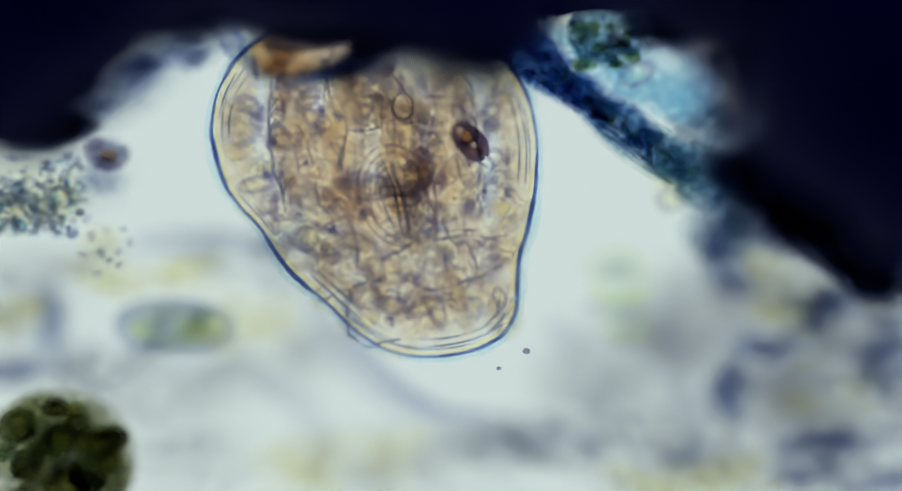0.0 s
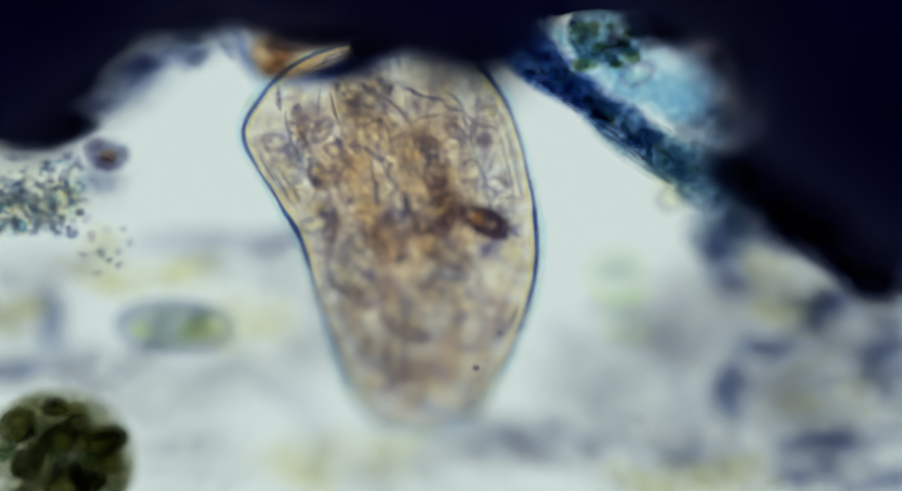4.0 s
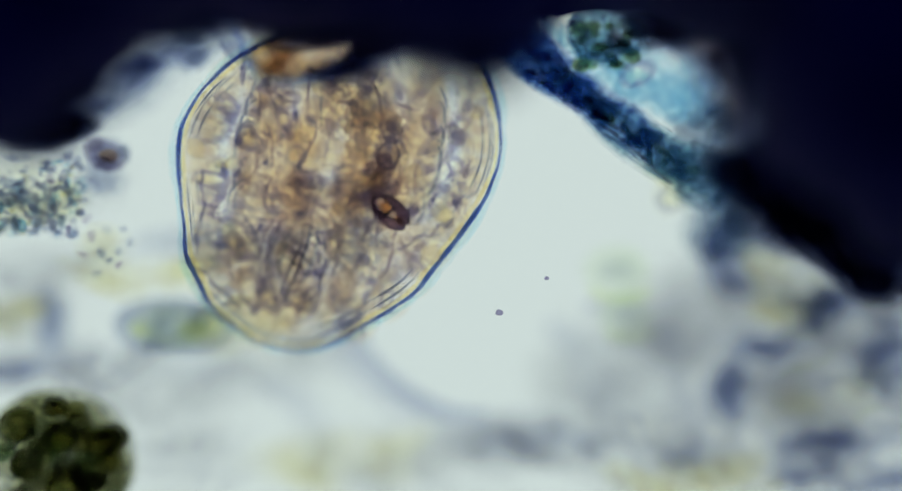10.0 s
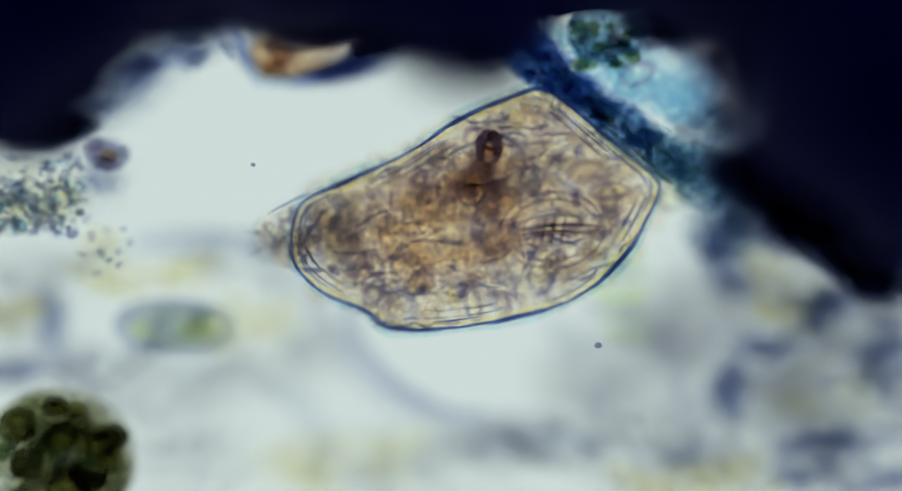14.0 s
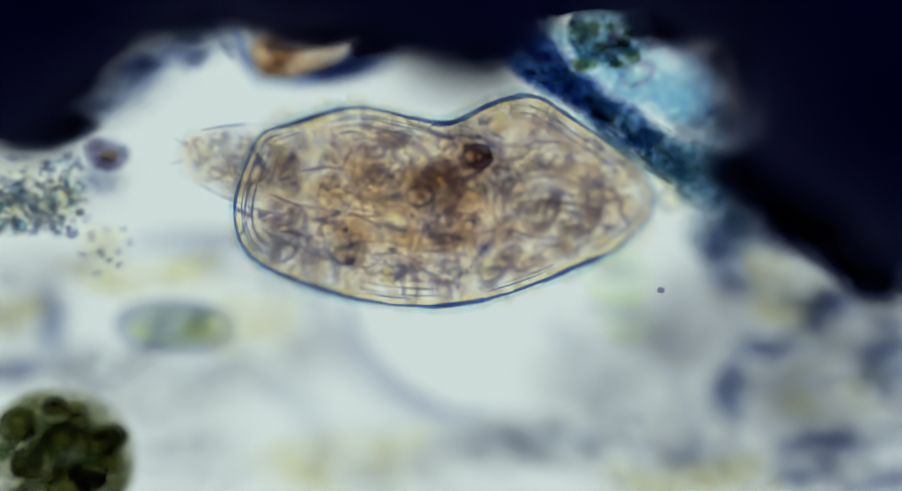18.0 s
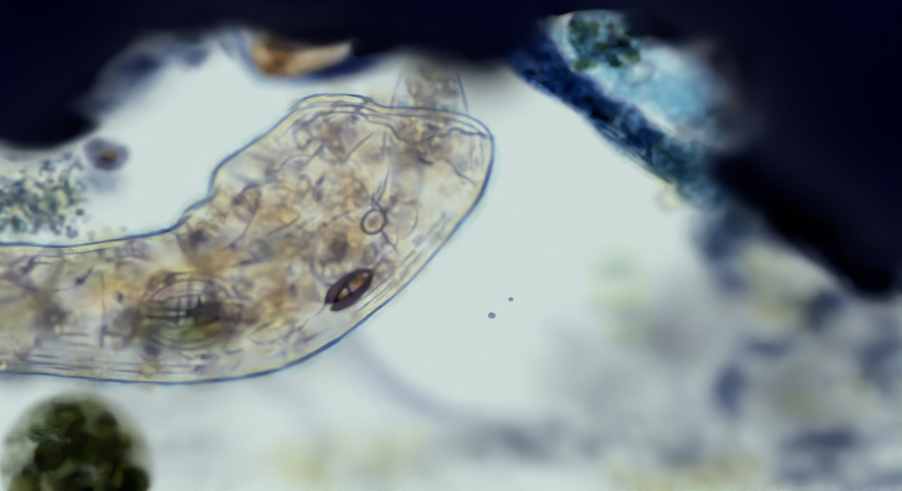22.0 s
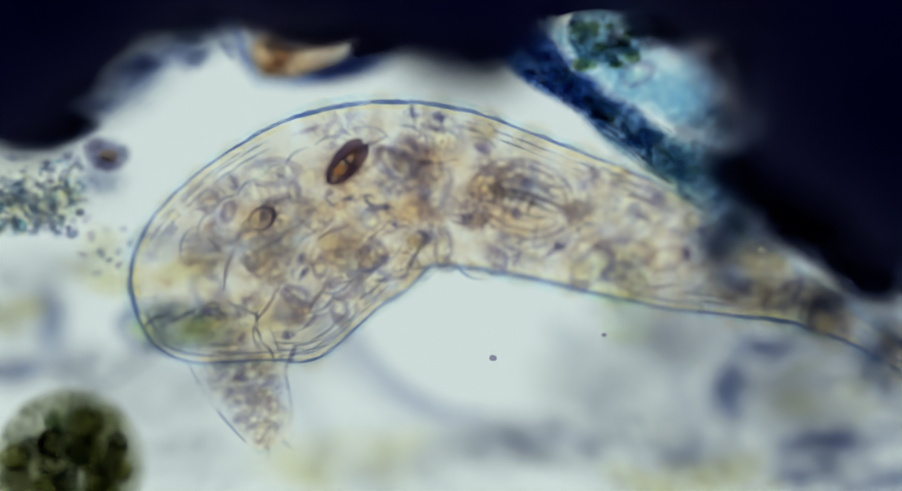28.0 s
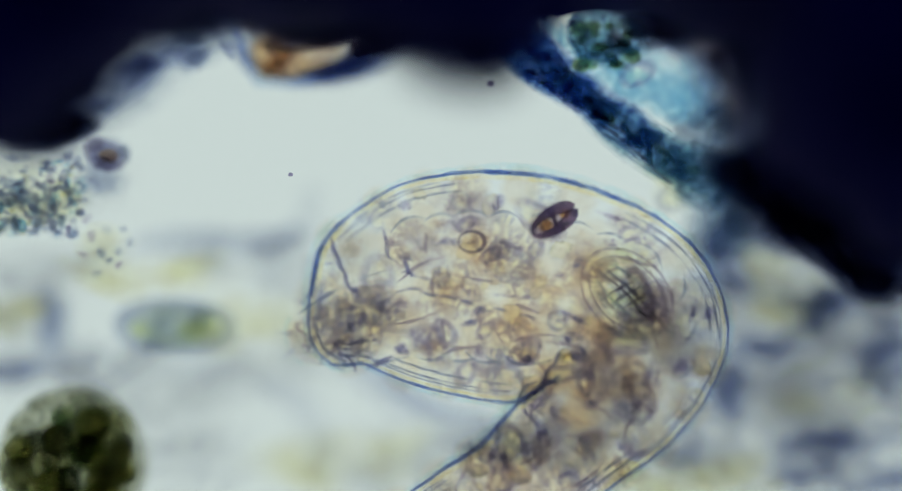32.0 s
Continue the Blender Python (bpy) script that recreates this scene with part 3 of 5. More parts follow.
def bottom_alga():
    o = thing("algal_colony", at(100, 800, -0.03), "dark olive colony of round algal cells", "algae")
    lumps(o, "olive", [(100, 800, -0.034, 144, 138, 0.026, 0)], 0.06, 2.0, "envelope", 4)
    rng = random.Random(5)
    for i in range(24):
        a, q = rng.uniform(0, math.tau), math.sqrt(rng.random()) * 108
        r = rng.uniform(20, 42)
        x, y = 100 + q * math.cos(a), 800 + q * 0.9 * math.sin(a)
        part("cell", lump_bm(size(r), size(r * 0.9), 0.010, 0.35, 2, i, 3), M[("citrine", "olive", "citrine", "olive", "green")[i % 5]], o,
             Matrix.Translation(at(x, y, -0.03 + rng.uniform(-0.01, 0.02)) - o.location))
    return o


# ---- pale debris on the slide, far below the plane in focus ----
def debris(rows, name, label, mat, group, low=-0.105, high=-0.03):
    for x, y, rx, ry, turn in rows:
        z = low + (high - low) * (0.5 + 0.5 * math.sin(x * 0.37 + y * 0.61)) ** 2
        o = thing(name, at(x, y, z - 0.012), label, "debris", group)
        rx, ry = rx * 1.15, ry * 1.15
        lumps(o, mat, [(x, y, z, rx, ry, 0.014, turn), (x + rx * 0.35, y - ry * 0.3, z + 0.004, rx * 0.6, ry * 0.6, 0.012, turn + 20),
                       (x - rx * 0.4, y + ry * 0.2, z + 0.004, rx * 0.55, ry * 0.6, 0.012, turn - 25)], 0.35, 2.2, "flake")


def fold(name, label, pts, rad, mat, z=-0.13):
    o = thing(name, at(*pts[0], z), label, "film")
    bm = bmesh.new()
    fine, radii = [], []
    for i in range(len(pts) - 1):
        for k in range(6):
            f = k / 6
            a, b = pts[max(i - 1, 0)], pts[min(i + 2, len(pts) - 1)]
            p, q = pts[i], pts[i + 1]
            h = [(2 * f**3 - 3 * f**2 + 1) * p[j] + (f**3 - 2 * f**2 + f) * (q[j] - a[j]) / 2 + (3 * f**2 - 2 * f**3) * q[j] + (f**3 - f**2) * (b[j] - p[j]) / 2 for j in (0, 1)]
            fine.append(at(*h, z) - o.location)
            u = (i + f) / (len(pts) - 1)
            radii.append(size(rad * (0.25 + math.sin(math.pi * min(max(u, 0.02), 0.98)) ** 0.5), z))
    tube_bm(bm, fine, radii, 10, 0.35)
    part("ridge", bm, M[mat], o)
    return o


detritus_top_left(), detritus_top(), grain_of_mineral(), detritus_right(), stem(), cyan_film(), green_cells()
granule_patch(), round_cell(), diatom(), ring_cells(), clear_cell(), fibre_tuft()
ALGA = bottom_alga()
debris([(50, 545, 95, 80, 0), (420, 440, 150, 50, 0), (190, 640, 140, 50, 5), (1010, 770, 190, 60, -4), (870, 770, 120, 55, 8), 
        (1400, 600, 190, 150, 0), (1500, 700, 160, 170, 0), (1380, 460, 150, 90, -30), (1250, 560, 170, 150, 0), (1300, 760, 220, 120, 0), (930, 752, 90, 30, -8), (990, 785, 120, 30, 5), 
        (1150, 800, 200, 80, 0), (700, 800, 220, 70, 0), (1480, 540, 150, 120, 0), (1350, 500, 170, 90, -30), (1500, 600, 170, 120, 0), (1500, 780, 190, 120, 0), (1340, 690, 150, 120, 0), (1440, 650, 170, 130, 20), (60, 640, 120, 60, 0), (250, 800, 200, 70, 0), (1400, 800, 190, 100, 0), (90, 470, 150, 50, 0),
        (560, 470, 110, 60, 40), (300, 690, 150, 60, 0)],
       "pale_debris", "grey translucent flake of debris on the slide", "haze", "pale flakes of debris")
debris([(1190, 560, 130, 110, 20), (1110, 620, 190, 130, 20), (1070, 690, 150, 90, 0), (480, 620, 160, 70, 10)], "pale_debris", "grey translucent flake of debris on the slide", "haze", "pale flakes of debris", -0.14, -0.13)
debris([(1262, 662, 34, 46, -20), (1276, 704, 27, 38, 0), (1245, 420, 36, 42, 0), (1275, 487, 34, 22, -30), (1345, 612, 34, 20, -10), (1305, 598, 40, 17, -8), (1432, 545, 36, 46, 20),
        (1395, 522, 50, 16, 0), (1455, 512, 52, 20, -20), (1385, 774, 48, 20, 5), (1455, 766, 40, 28, 0), (1400, 822, 60, 24, 0), (1500, 838, 110, 28, 0), (1532, 625, 44, 24, 0),
        (1508, 660, 30, 16, 10), (1183, 794, 48, 14, 0), (20, 645, 50, 24, 0), (1500, 475, 60, 20, -30)],
       "violet_debris", "dull violet scrap of debris on the slide", "violet", "violet scraps of debris", -0.125, -0.10)
debris([(1266, 680, 36, 58, -10), (1340, 606, 52, 22, -8), (92, 560, 26, 70, 10), (1545, 600, 60, 60, 0), (1262, 460, 44, 54, -25), (1430, 540, 50, 50, 20), (1555, 665, 44, 40, 10)],
       "violet_debris", "dull violet scrap of debris on the slide", "lilac", "violet scraps of debris", -0.11, -0.08)
debris([(30, 550, 60, 50, 0), (1380, 530, 90, 50, -20), (600, 800, 170, 60, 0), (1200, 830, 170, 50, 0), (1440, 690, 110, 50, 10), (1340, 458, 76, 30, -30), (1440, 490, 40, 14, -25), (1360, 545, 60, 24, 0), (1528, 484, 26, 8, -35), (250, 480, 160, 40, 0), (420, 570, 110, 70, 0)],
       "cream_debris", "cream translucent flake of debris on the slide", "cream", "cream flakes of debris")
WISPS = (
    ("wisp", -0.13, 20, ((530, 470), (565, 560), (630, 650), (720, 710), (800, 742), (930, 735), (1040, 765), (1150, 790))),
    ("dusk", -0.11, 12, ((600, 520), (625, 600), (690, 670), (770, 715), (860, 722))),
    ("dusk", -0.13, 16, ((230, 425), (330, 415), (430, 425), (540, 400))),
    ("wisp", -0.13, 20, ((545, 320), (530, 390), (480, 440), (440, 500))),
    ("dusk", -0.12, 15, ((1230, 400), (1250, 450), (1300, 500), (1320, 505))),
    ("dusk", -0.11, 13, ((1280, 740), (1260, 680), (1280, 620), (1350, 605), (1420, 570), (1440, 530))),
    ("dusk", -0.12, 18, ((1330, 800), (1400, 765), (1490, 780), (1580, 740))),
    ("wisp", -0.08, 7, ((1380, 700), (1450, 650), (1520, 610), (1580, 590))),
    ("wisp", -0.08, 6, ((1400, 730), (1470, 680), (1530, 660), (1580, 650))),
    ("wisp", -0.07, 5, ((1310, 400), (1370, 430), (1430, 450), (1470, 480))),
    ("wisp", -0.08, 8, ((1450, 560), (1500, 545), (1540, 570), (1580, 560))),
    ("dusk", -0.12, 16, ((820, 760), (900, 775), (980, 760), (1060, 790))),
    ("wisp", -0.13, 20, ((0, 630), (80, 640), (180, 620), (300, 640), (420, 630))),
    ("dusk", -0.12, 15, ((70, 500), (95, 550), (85, 620), (30, 645))),
    ("wisp", -0.13, 22, ((440, 660), (520, 700), (560, 780), (540, 850))),
    ("wisp", -0.13, 24, ((950, 560), (1020, 620), (1040, 690), (1130, 720))),
    ("wisp", -0.13, 18, ((1180, 570), (1170, 640), (1210, 720), (1190, 780))),
)
for mat, z, rad, pts in WISPS:
    fold("film_fold", "soft grey fold in the film on the slide" if mat == "wisp" else "dull violet fold in the film on the slide", pts, rad, mat, z)


def speck(x, y, r):
    o = thing("drifting_speck", at(x, y, 0.0), "tiny dark violet speck drifting in the water", "speck", "drifting specks")
    part("grain", lump_bm(size(r), size(r * 0.8), 0.0016, 0.25, 2, 1, 2), M["speck"], o)
    return o


SPECKS = [speck(860, 545, 7), speck(867, 640, 4.5)]


# ---- the rotifer ----
ROTIFER = thing("rotifer", (0, 0, 0), "translucent tan rotifer with a thin clear cuticle, bending and stretching", "rotifer")
RNG = random.Random(21)
PIECES = []          # part, place along the body (0 foot, 1 head), place across (-1 to 1), height, own turn

WRINKLES = []        # part, place along the body, flank, height, own turn


def build_rotifer():
    # soft tissue
    soft = {}
    for mat in ("plasm", "tissue", "flesh", "clear", "stomach", "shade"):
        soft[mat] = [mesh_of("tissue_lobe", lump_bm(size(a), size(b), 0.010, 0.18, 1.8, 5 * k + len(mat), 3), M[mat])
                     for k, (a, b) in enumerate(((66, 54), (58, 62), (74, 48), (50, 44)))]
    soft["plasm"] = [mesh_of("plasm_lobe", lump_bm(size(a), size(c), 0.010, 0.14, 1.8, a, 3), M["plasm"]) for a, c in ((66, 54), (60, 62), (72, 50), (48, 42))]
    for i in range(11):
        for j in range(5):
            s, u = (i + 0.5) / 11, (j - 2) / 2 * 0.80
            rim = j in (0, 4)
            mat = "clear" if s < 0.12 or (rim and (i + j) % 2) or (s > 0.66 and (i + j) % 3) else ("flesh" if (i * 2 + j) % 3 else "tissue")
            s, u = s + RNG.uniform(-0.04, 0.04), u + (RNG.uniform(-0.04, 0.06) if rim else RNG.uniform(-0.2, 0.2))
            PIECES.append((part("tissue_lobe", soft[mat][3 if rim else (i + j) % 3], None, ROTIFER), s, u, RNG.uniform(-0.006, 0.008), RNG.gauss(0, 40)))
    for i in range(16):
        for j in range(6):
            s, u = (i + 0.25 + 0.5 * (j % 2)) / 16, (j - 2.5) / 2.5 * 0.86
            PIECES.append((part("plasm_lobe", soft["plasm"][3 if j in (0, 5) else (i + j) % 3], None, ROTIFER), s, u, RNG.uniform(-0.014, -0.004), RNG.uniform(0, 360)))
    for i in range(26):
        s, u = 0.04 + 0.92 * (i * 0.618034 % 1), -0.8 + 1.6 * (i + 0.5) / 26
        PIECES.append((part("muscle_lobe", soft["shade"][i % 3], None, ROTIFER), s, u, RNG.uniform(-0.006, 0.006), RNG.uniform(-30, 30)))
    for i in range(15):
        s, u = 0.2 + 0.032 * i, 0.38 * math.sin(i * 1.3)
        PIECES.append((part("stomach_lobe", soft["stomach"][i % 3], None, ROTIFER), s, u, RNG.uniform(-0.008, 0.006), RNG.uniform(-20, 20)))
    # muscle strands and folds
    kinds = []
    for k in range(10):
        bm = bmesh.new()
        n, ln, bend = 9, RNG.uniform(40, 110), RNG.uniform(-16, 16)
        pts = [Vector((size(ln * (q / (n - 1) - 0.5)), size(bend * (1 - (2 * q / (n - 1) - 1) ** 2) + RNG.uniform(-2, 2)), 0)) for q in range(n)]
        tube_bm(bm, pts, [size(0.6 + RNG.uniform(1.5, 4.2) * math.sin(math.pi * (q + 0.3) / n)) for q in range(n)], 6)
        kinds.append(mesh_of("strand", bm, M["strand"]))
    for i in range(16):
        PIECES.append((part("strand", kinds[i % 10], None, ROTIFER), 0.12 + 0.72 * (i * 0.618034 % 1), RNG.uniform(-0.7, 0.7), RNG.uniform(-0.004, 0.008), RNG.gauss(0, 9)))
    for s in (0.16, 0.66):
        for u in (-0.5, 0.0, 0.5):
            bm = bmesh.new()
            pts = [Vector((size(5 * q - 20), size(4 * math.sin(q * 0.4 + 3 * u)), 0)) for q in range(9)]
            tube_bm(bm, pts, [size(0.5 + 3.0 * math.sin(math.pi * (q + 0.3) / 9)) for q in range(9)], 6)
            PIECES.append((part("ring_fold", bm, M["strand"], ROTIFER), s, u * 0.8, 0.006, 90 + 20 * u))
    # long soft streaks that follow the body, and dark flecks
    streaks = [mesh_of("muscle_streak", lump_bm(size(a), size(c), 0.002, 0.3, 1.8, a, 3), M[mat])
               for a, c, mat in ((40, 9, "mote"), (56, 15, "fleck"), (44, 14, "fleck"), (62, 8, "fleck"), (34, 10, "mote"), (60, 17, "rust"))]
    for i in range(34):
        PIECES.append((part("muscle_streak", streaks[i % 6], None, ROTIFER), 0.05 + 0.90 * (i * 0.618034 % 1), -0.84 + 1.68 * ((i + 0.5) / 34), RNG.uniform(-0.005, 0.008), RNG.gauss(0, 50 if i % 5 in (1, 3) else 16)))
    dots = [mesh_of("granule", lump_bm(size(r), size(r * f), r * 0.00006, 0.35, 1.8, r, 3), M[mat])
            for r, f, mat in ((22, 0.7, "mote"), (42, 0.6, "fleck"), (26, 0.6, "mote"), (36, 0.7, "rust"), (18, 0.8, "mote"))]
    for i in range(56):
        PIECES.append((part("granule", dots[i % 5], None, ROTIFER), 0.03 + 0.94 * (i * 0.754878 % 1), -0.84 + 1.68 * ((i * 0.5698 + 0.3) % 1), RNG.uniform(-0.004, 0.008), RNG.gauss(0, 40)))
    # round cells that crowd the body cavity
    froth_cells = [mesh_of("body_cell", lump_bm(size(r), size(r * f), 0.003, 0.35, 1.7, r + f, 3), M[mat])
                   for r, f, mat in ((32, 0.7, "yolk"), (46, 0.6, "tan"), (24, 0.9, "pearl"), (58, 0.55, "yolk"), (40, 0.5, "yolk"), (22, 0.7, "yolk"), (54, 0.7, "pearl"), (34, 0.55, "tan"))]
    for i in range(44):
        s, u = RNG.uniform(0.03, 0.97), RNG.uniform(-0.85, 0.85)
        PIECES.append((part("body_cell", froth_cells[i % 8], None, ROTIFER), s, u, RNG.uniform(-0.005, 0.009), RNG.gauss(0, 55)))
    # wrinkles that stand out where a flank folds
    for i in range(22):
        bm = bmesh.new()
        n, w, flank = 11, RNG.uniform(20, 36), 1 if i % 2 else -1
        pts = [Vector((size(w * (2 * q / (n - 1) - 1)), size(-0.4 * w * (1 - (2 * q / (n - 1) - 1) ** 2)), 0)) for q in range(n)]
        tube_bm(bm, pts, [size(0.5 + 2.6 * math.sin(math.pi * (q + 0.1) / (n - 0.8))) for q in range(n)], 6)
        wr = part("wrinkle", bm, M["inner"], ROTIFER)
        part("wrinkle_lobe", lump_bm(size(w), size(w * 0.7), 0.003, 0.25, 2, i, 2), M[("flesh", "rust", "fleck", "clear")[i // 2 % 4]], wr, pose(0, size(5), 0))
        WRINKLES.append((wr, 0.14 + 0.046 * (i // 2), flank, RNG.uniform(0.002, 0.008), RNG.gauss(180 if flank > 0 else 0, 14)))
    drops = [mesh_of("vesicle", lump_bm(size(r), size(r * 0.8), r * 0.0002, 0.25, 1.6, r, 3), M["vesicle"]) for r in (8, 12, 18)]
    for i in range(40):
        PIECES.append((part("vesicle", drops[i % 3], None, ROTIFER), RNG.uniform(0.03, 0.97), RNG.uniform(-0.9, 0.9), RNG.uniform(0.008, 0.012), RNG.uniform(0, 360)))


PLATES = []
COUNT = 150


def build_cuticle():
    bm_sets = []
    for k in range(4):
        rows = []
        # cyan outer and yellow inner tubes paint the colour fringing and glow of the edge
        sheets = [("cuticle_plate", "cuticle", (0.6, -1, 0.4, -1)[k], (2.2, 2.9, 3.8, 5.0)[k], 25), ("fringe", "fringe", (6, 7, 8, 10)[k], (4, 5, 6.5, 8)[k], 25),
                  ("inner_rim", "warm", (-6, -7, -8, -9)[k], (3, 4, 5, 6)[k], 25)]
        if k < 2:
            sheets.append(("fold_line", "inner", (-13, -19)[k], (1.7, 2.3)[k], (30, 34)[k]))
        if k == 1:
            sheets.append(("fold_line", "inner", -31, 2.4, 26))
        for name, mat, y, r, ln in sheets:
            bm = bmesh.new()
            n = 11
            pts = [Vector((size(ln * (2 * q / (n - 1) - 1)), size(y - 1.4 * (2 * q / (n - 1) - 1) ** 2 + RNG.uniform(-0.6, 0.6)), 0)) for q in range(n)]
            tube_bm(bm, pts, [size(r * (0.12 + 0.88 * math.sin(math.pi * (q + 0.15) / (n - 0.7)))) for q in range(n)], 8, 1.6)
            rows.append((name, mesh_of(name, bm, M[mat])))
        bm_sets.append(rows)
    for i in range(COUNT):
        heavy = 1.5 + 1.5 * math.sin(0.21 * i + 2.2 * math.sin(0.067 * i)) + RNG.uniform(-0.7, 0.7)
        (a, am), *rest = bm_sets[min(max(int(round(heavy)), 0), 3)]
        p = part(a, am, None, ROTIFER)
        for name, me in rest:
            part(name, me, None, p)
        PLATES.append(p)


def build_organs():
    """The chewing jaws, the dark gut pellet and the round vacuole, each with its own parts."""
    made = []
    bm = bmesh.new()
    pts = [Vector((size(42 * math.cos(a)), size(16 * math.sin(a)), 0)) for a in (math.tau * k / 20 for k in range(21))]
    tube_bm(bm, pts, [size(8.5 + 4.0 * math.cos(math.tau * k / 20)) for k in range(21)], 8, 0.8)
    tube_bm(bm, [Vector((size(5 + y * 0.3), size(y), 0)) for y in (-12, -6, 0, 6, 12)], [size(n) for n in (5, 4, 3.5, 4, 5)], 8, 0.8)
    pellet = part("gut_pellet", bm, M["pellet"], ROTIFER, None, "dark brown food pellet")
    # soft dark shade tinted in under the pellet, to soften its outline
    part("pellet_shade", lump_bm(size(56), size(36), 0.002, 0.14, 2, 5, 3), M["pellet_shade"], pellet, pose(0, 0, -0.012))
    part("pellet_core", lump_bm(size(13), size(9), 0.002, 0.1, 2, 2, 2), M["pellet_core"], pellet, pose(size(-20), 0, 0.016))
    part("pellet_core", lump_bm(size(10), size(7), 0.002, 0.1, 2, 4, 2), M["pellet_core"], pellet, pose(size(22), 0, 0.016))
    vac = bmesh.new()
    pts = [Vector((size(23 * math.cos(a)), size(18 * math.sin(a)), 0)) for a in (math.tau * k / 20 for k in range(21))]
    tube_bm(vac, pts, [size(2.6 + 1.2 * math.cos(math.tau * k / 20)) for k in range(21)], 6)
    vacuole = part("vacuole", vac, M["ring"], ROTIFER, None, "round amber vacuole with a dark wall")
    part("vacuole_content", lump_bm(size(17), size(15), 0.003, 0.06, 2, 4), M["warm"], vacuole)
    part("vacuole_trail", lump_bm(size(40), size(15), 0.003, 0.2, 2, 4), M["mote"], vacuole, pose(size(-44), 0, 0))
    # a violet shade is put in as a tinted sheet below the vacuole
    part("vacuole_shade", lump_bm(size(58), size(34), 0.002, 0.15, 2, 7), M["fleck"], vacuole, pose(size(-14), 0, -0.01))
    part("droplet", lump_bm(size(7), size(7), 0.0025, 0.04, 2, 4), M["vesicle"], vacuole, pose(size(4), 0, 0.016))
    mas = bmesh.new()
    pts = [Vector((size(90 * math.cos(a)), size(66 * math.sin(a)), 0)) for a in (math.tau * k / 28 for k in range(29))]
    tube_bm(mas, pts, [size(2.2 + 1.2 * math.sin(k * 2.1)) for k in range(29)], 6)
    mastax = part("mastax", mas, M["strand"], ROTIFER, None, "round chewing organ with toothed jaws")
    for r, w in ((66, 1.8), (44, 1.8)):
        bm = bmesh.new()
        pts = [Vector((size(r * 1.15 * math.cos(a)), size(r * 0.8 * math.sin(a)), 0.008)) for a in (0.4 + 5.4 * k / 24 for k in range(25))]
        tube_bm(bm, pts, [size(w)] * 25, 6)
        part("ring", bm, M["strand"], mastax)
    for y in (-22, -8, 8, 22):
        bm = bmesh.new()
        pts = [Vector((size(x), size(y * (1 - (x / 90.0) ** 2) + (y * 0.2)), 0.016)) for x in range(-56, 57, 14)]
        tube_bm(bm, pts, [size(1.0 + 2.4 * math.sin(math.pi * (k + 0.5) / 9)) for k in range(9)], 6)
        part("jaw", bm, M["inner"], mastax)
    for x0, x1, y in ((-50, 92, 3), (-62, 60, -6)):
        bm = bmesh.new()
        pts = [Vector((size(x0 + (x1 - x0) * k / 8), size(y + 5 * math.sin(k * 0.5)), 0.020)) for k in range(9)]
        tube_bm(bm, pts, [size(0.6 + 2.4 * math.sin(math.pi * (k + 0.5) / 9)) for k in range(9)], 6)
        part("jaw_spine", bm, M["ring"], mastax, None, "dark spine of the jaws")
    for x in (-16, 0, 18):
        bm = bmesh.new()
        pts = [Vector((size(x + 0.3 * y), size(y), 0.022)) for y in range(-24, 25, 8)]
        tube_bm(bm, pts, [size(0.6 + 2.0 * math.sin(math.pi * (k + 0.5) / 7)) for k in range(7)], 6)
        part("tooth", bm, M["ring"], mastax, None, "dark tooth of the jaws")
    return pellet, vacuole, mastax


def build_foot():
    """The clear foot that slides out of the body's end."""
    foot = part("foot", lump_bm(size(124), size(82), 0.010, 0.10, 1.6, 9), M["clear"], ROTIFER, None, "clear colourless foot")
    part("foot_tip", lump_bm(size(70), size(62), 0.008, 0.12, 2, 3), M["plasm"], foot, pose(size(-70), 0, 0))
    part("foot_root", lump_bm(size(84), size(78), 0.008, 0.12, 2, 5), M["plasm"], foot, pose(size(30), 0, 0))
    part("foot_tissue", lump_bm(size(116), size(76), 0.008, 0.14, 1.6, 12), M["tissue"], foot)
    part("foot_gland", lump_bm(size(30), size(14), 0.004, 0.2, 2, 6), M["fleck"], foot, pose(size(-34), size(10), 0.01))
    for y in (-1, 1):
        bm = bmesh.new()
        pts = [Vector((size(80 - 13 * k), size(y * (78 - 0.2 * k * k)), 0.01)) for k in range(14)]
        tube_bm(bm, pts, [size(0.8 + 2.6 * math.sin(math.pi * (k + 0.4) / 14)) for k in range(14)], 6)
        part("foot_edge", bm, M["inner"], foot)
        toe = bmesh.new()
        tube_bm(toe, [Vector((size(-112 - 4 * k), size(y * (14 + 1.6 * k)), 0.004)) for k in range(7)], [size(4.6 - 0.6 * k) for k in range(7)], 6)
        part("toe", toe, M["wisp"], foot, None, "short pointed clear toe")
    end = bmesh.new()
    tube_bm(end, [Vector((size(-96 - 26 * math.cos(1.3 * k / 6)), size(44 * math.sin(1.3 * k / 6)), 0.01)) for k in range(-6, 7)], [size(3.4)] * 13, 6)
    part("foot_edge", end, M["fringe"], foot)
    for i in range(9):
        part("foot_cell", lump_bm(size(36), size(26), 0.004, 0.3, 2, i, 3), M[("tissue", "clear", "flesh")[i % 3]], foot,
             pose(size(60 - 19 * i), size(26 * math.sin(i * 2.4)), 0.006, 0, 0, 40 * i))
    return foot


FOOT = build_foot()
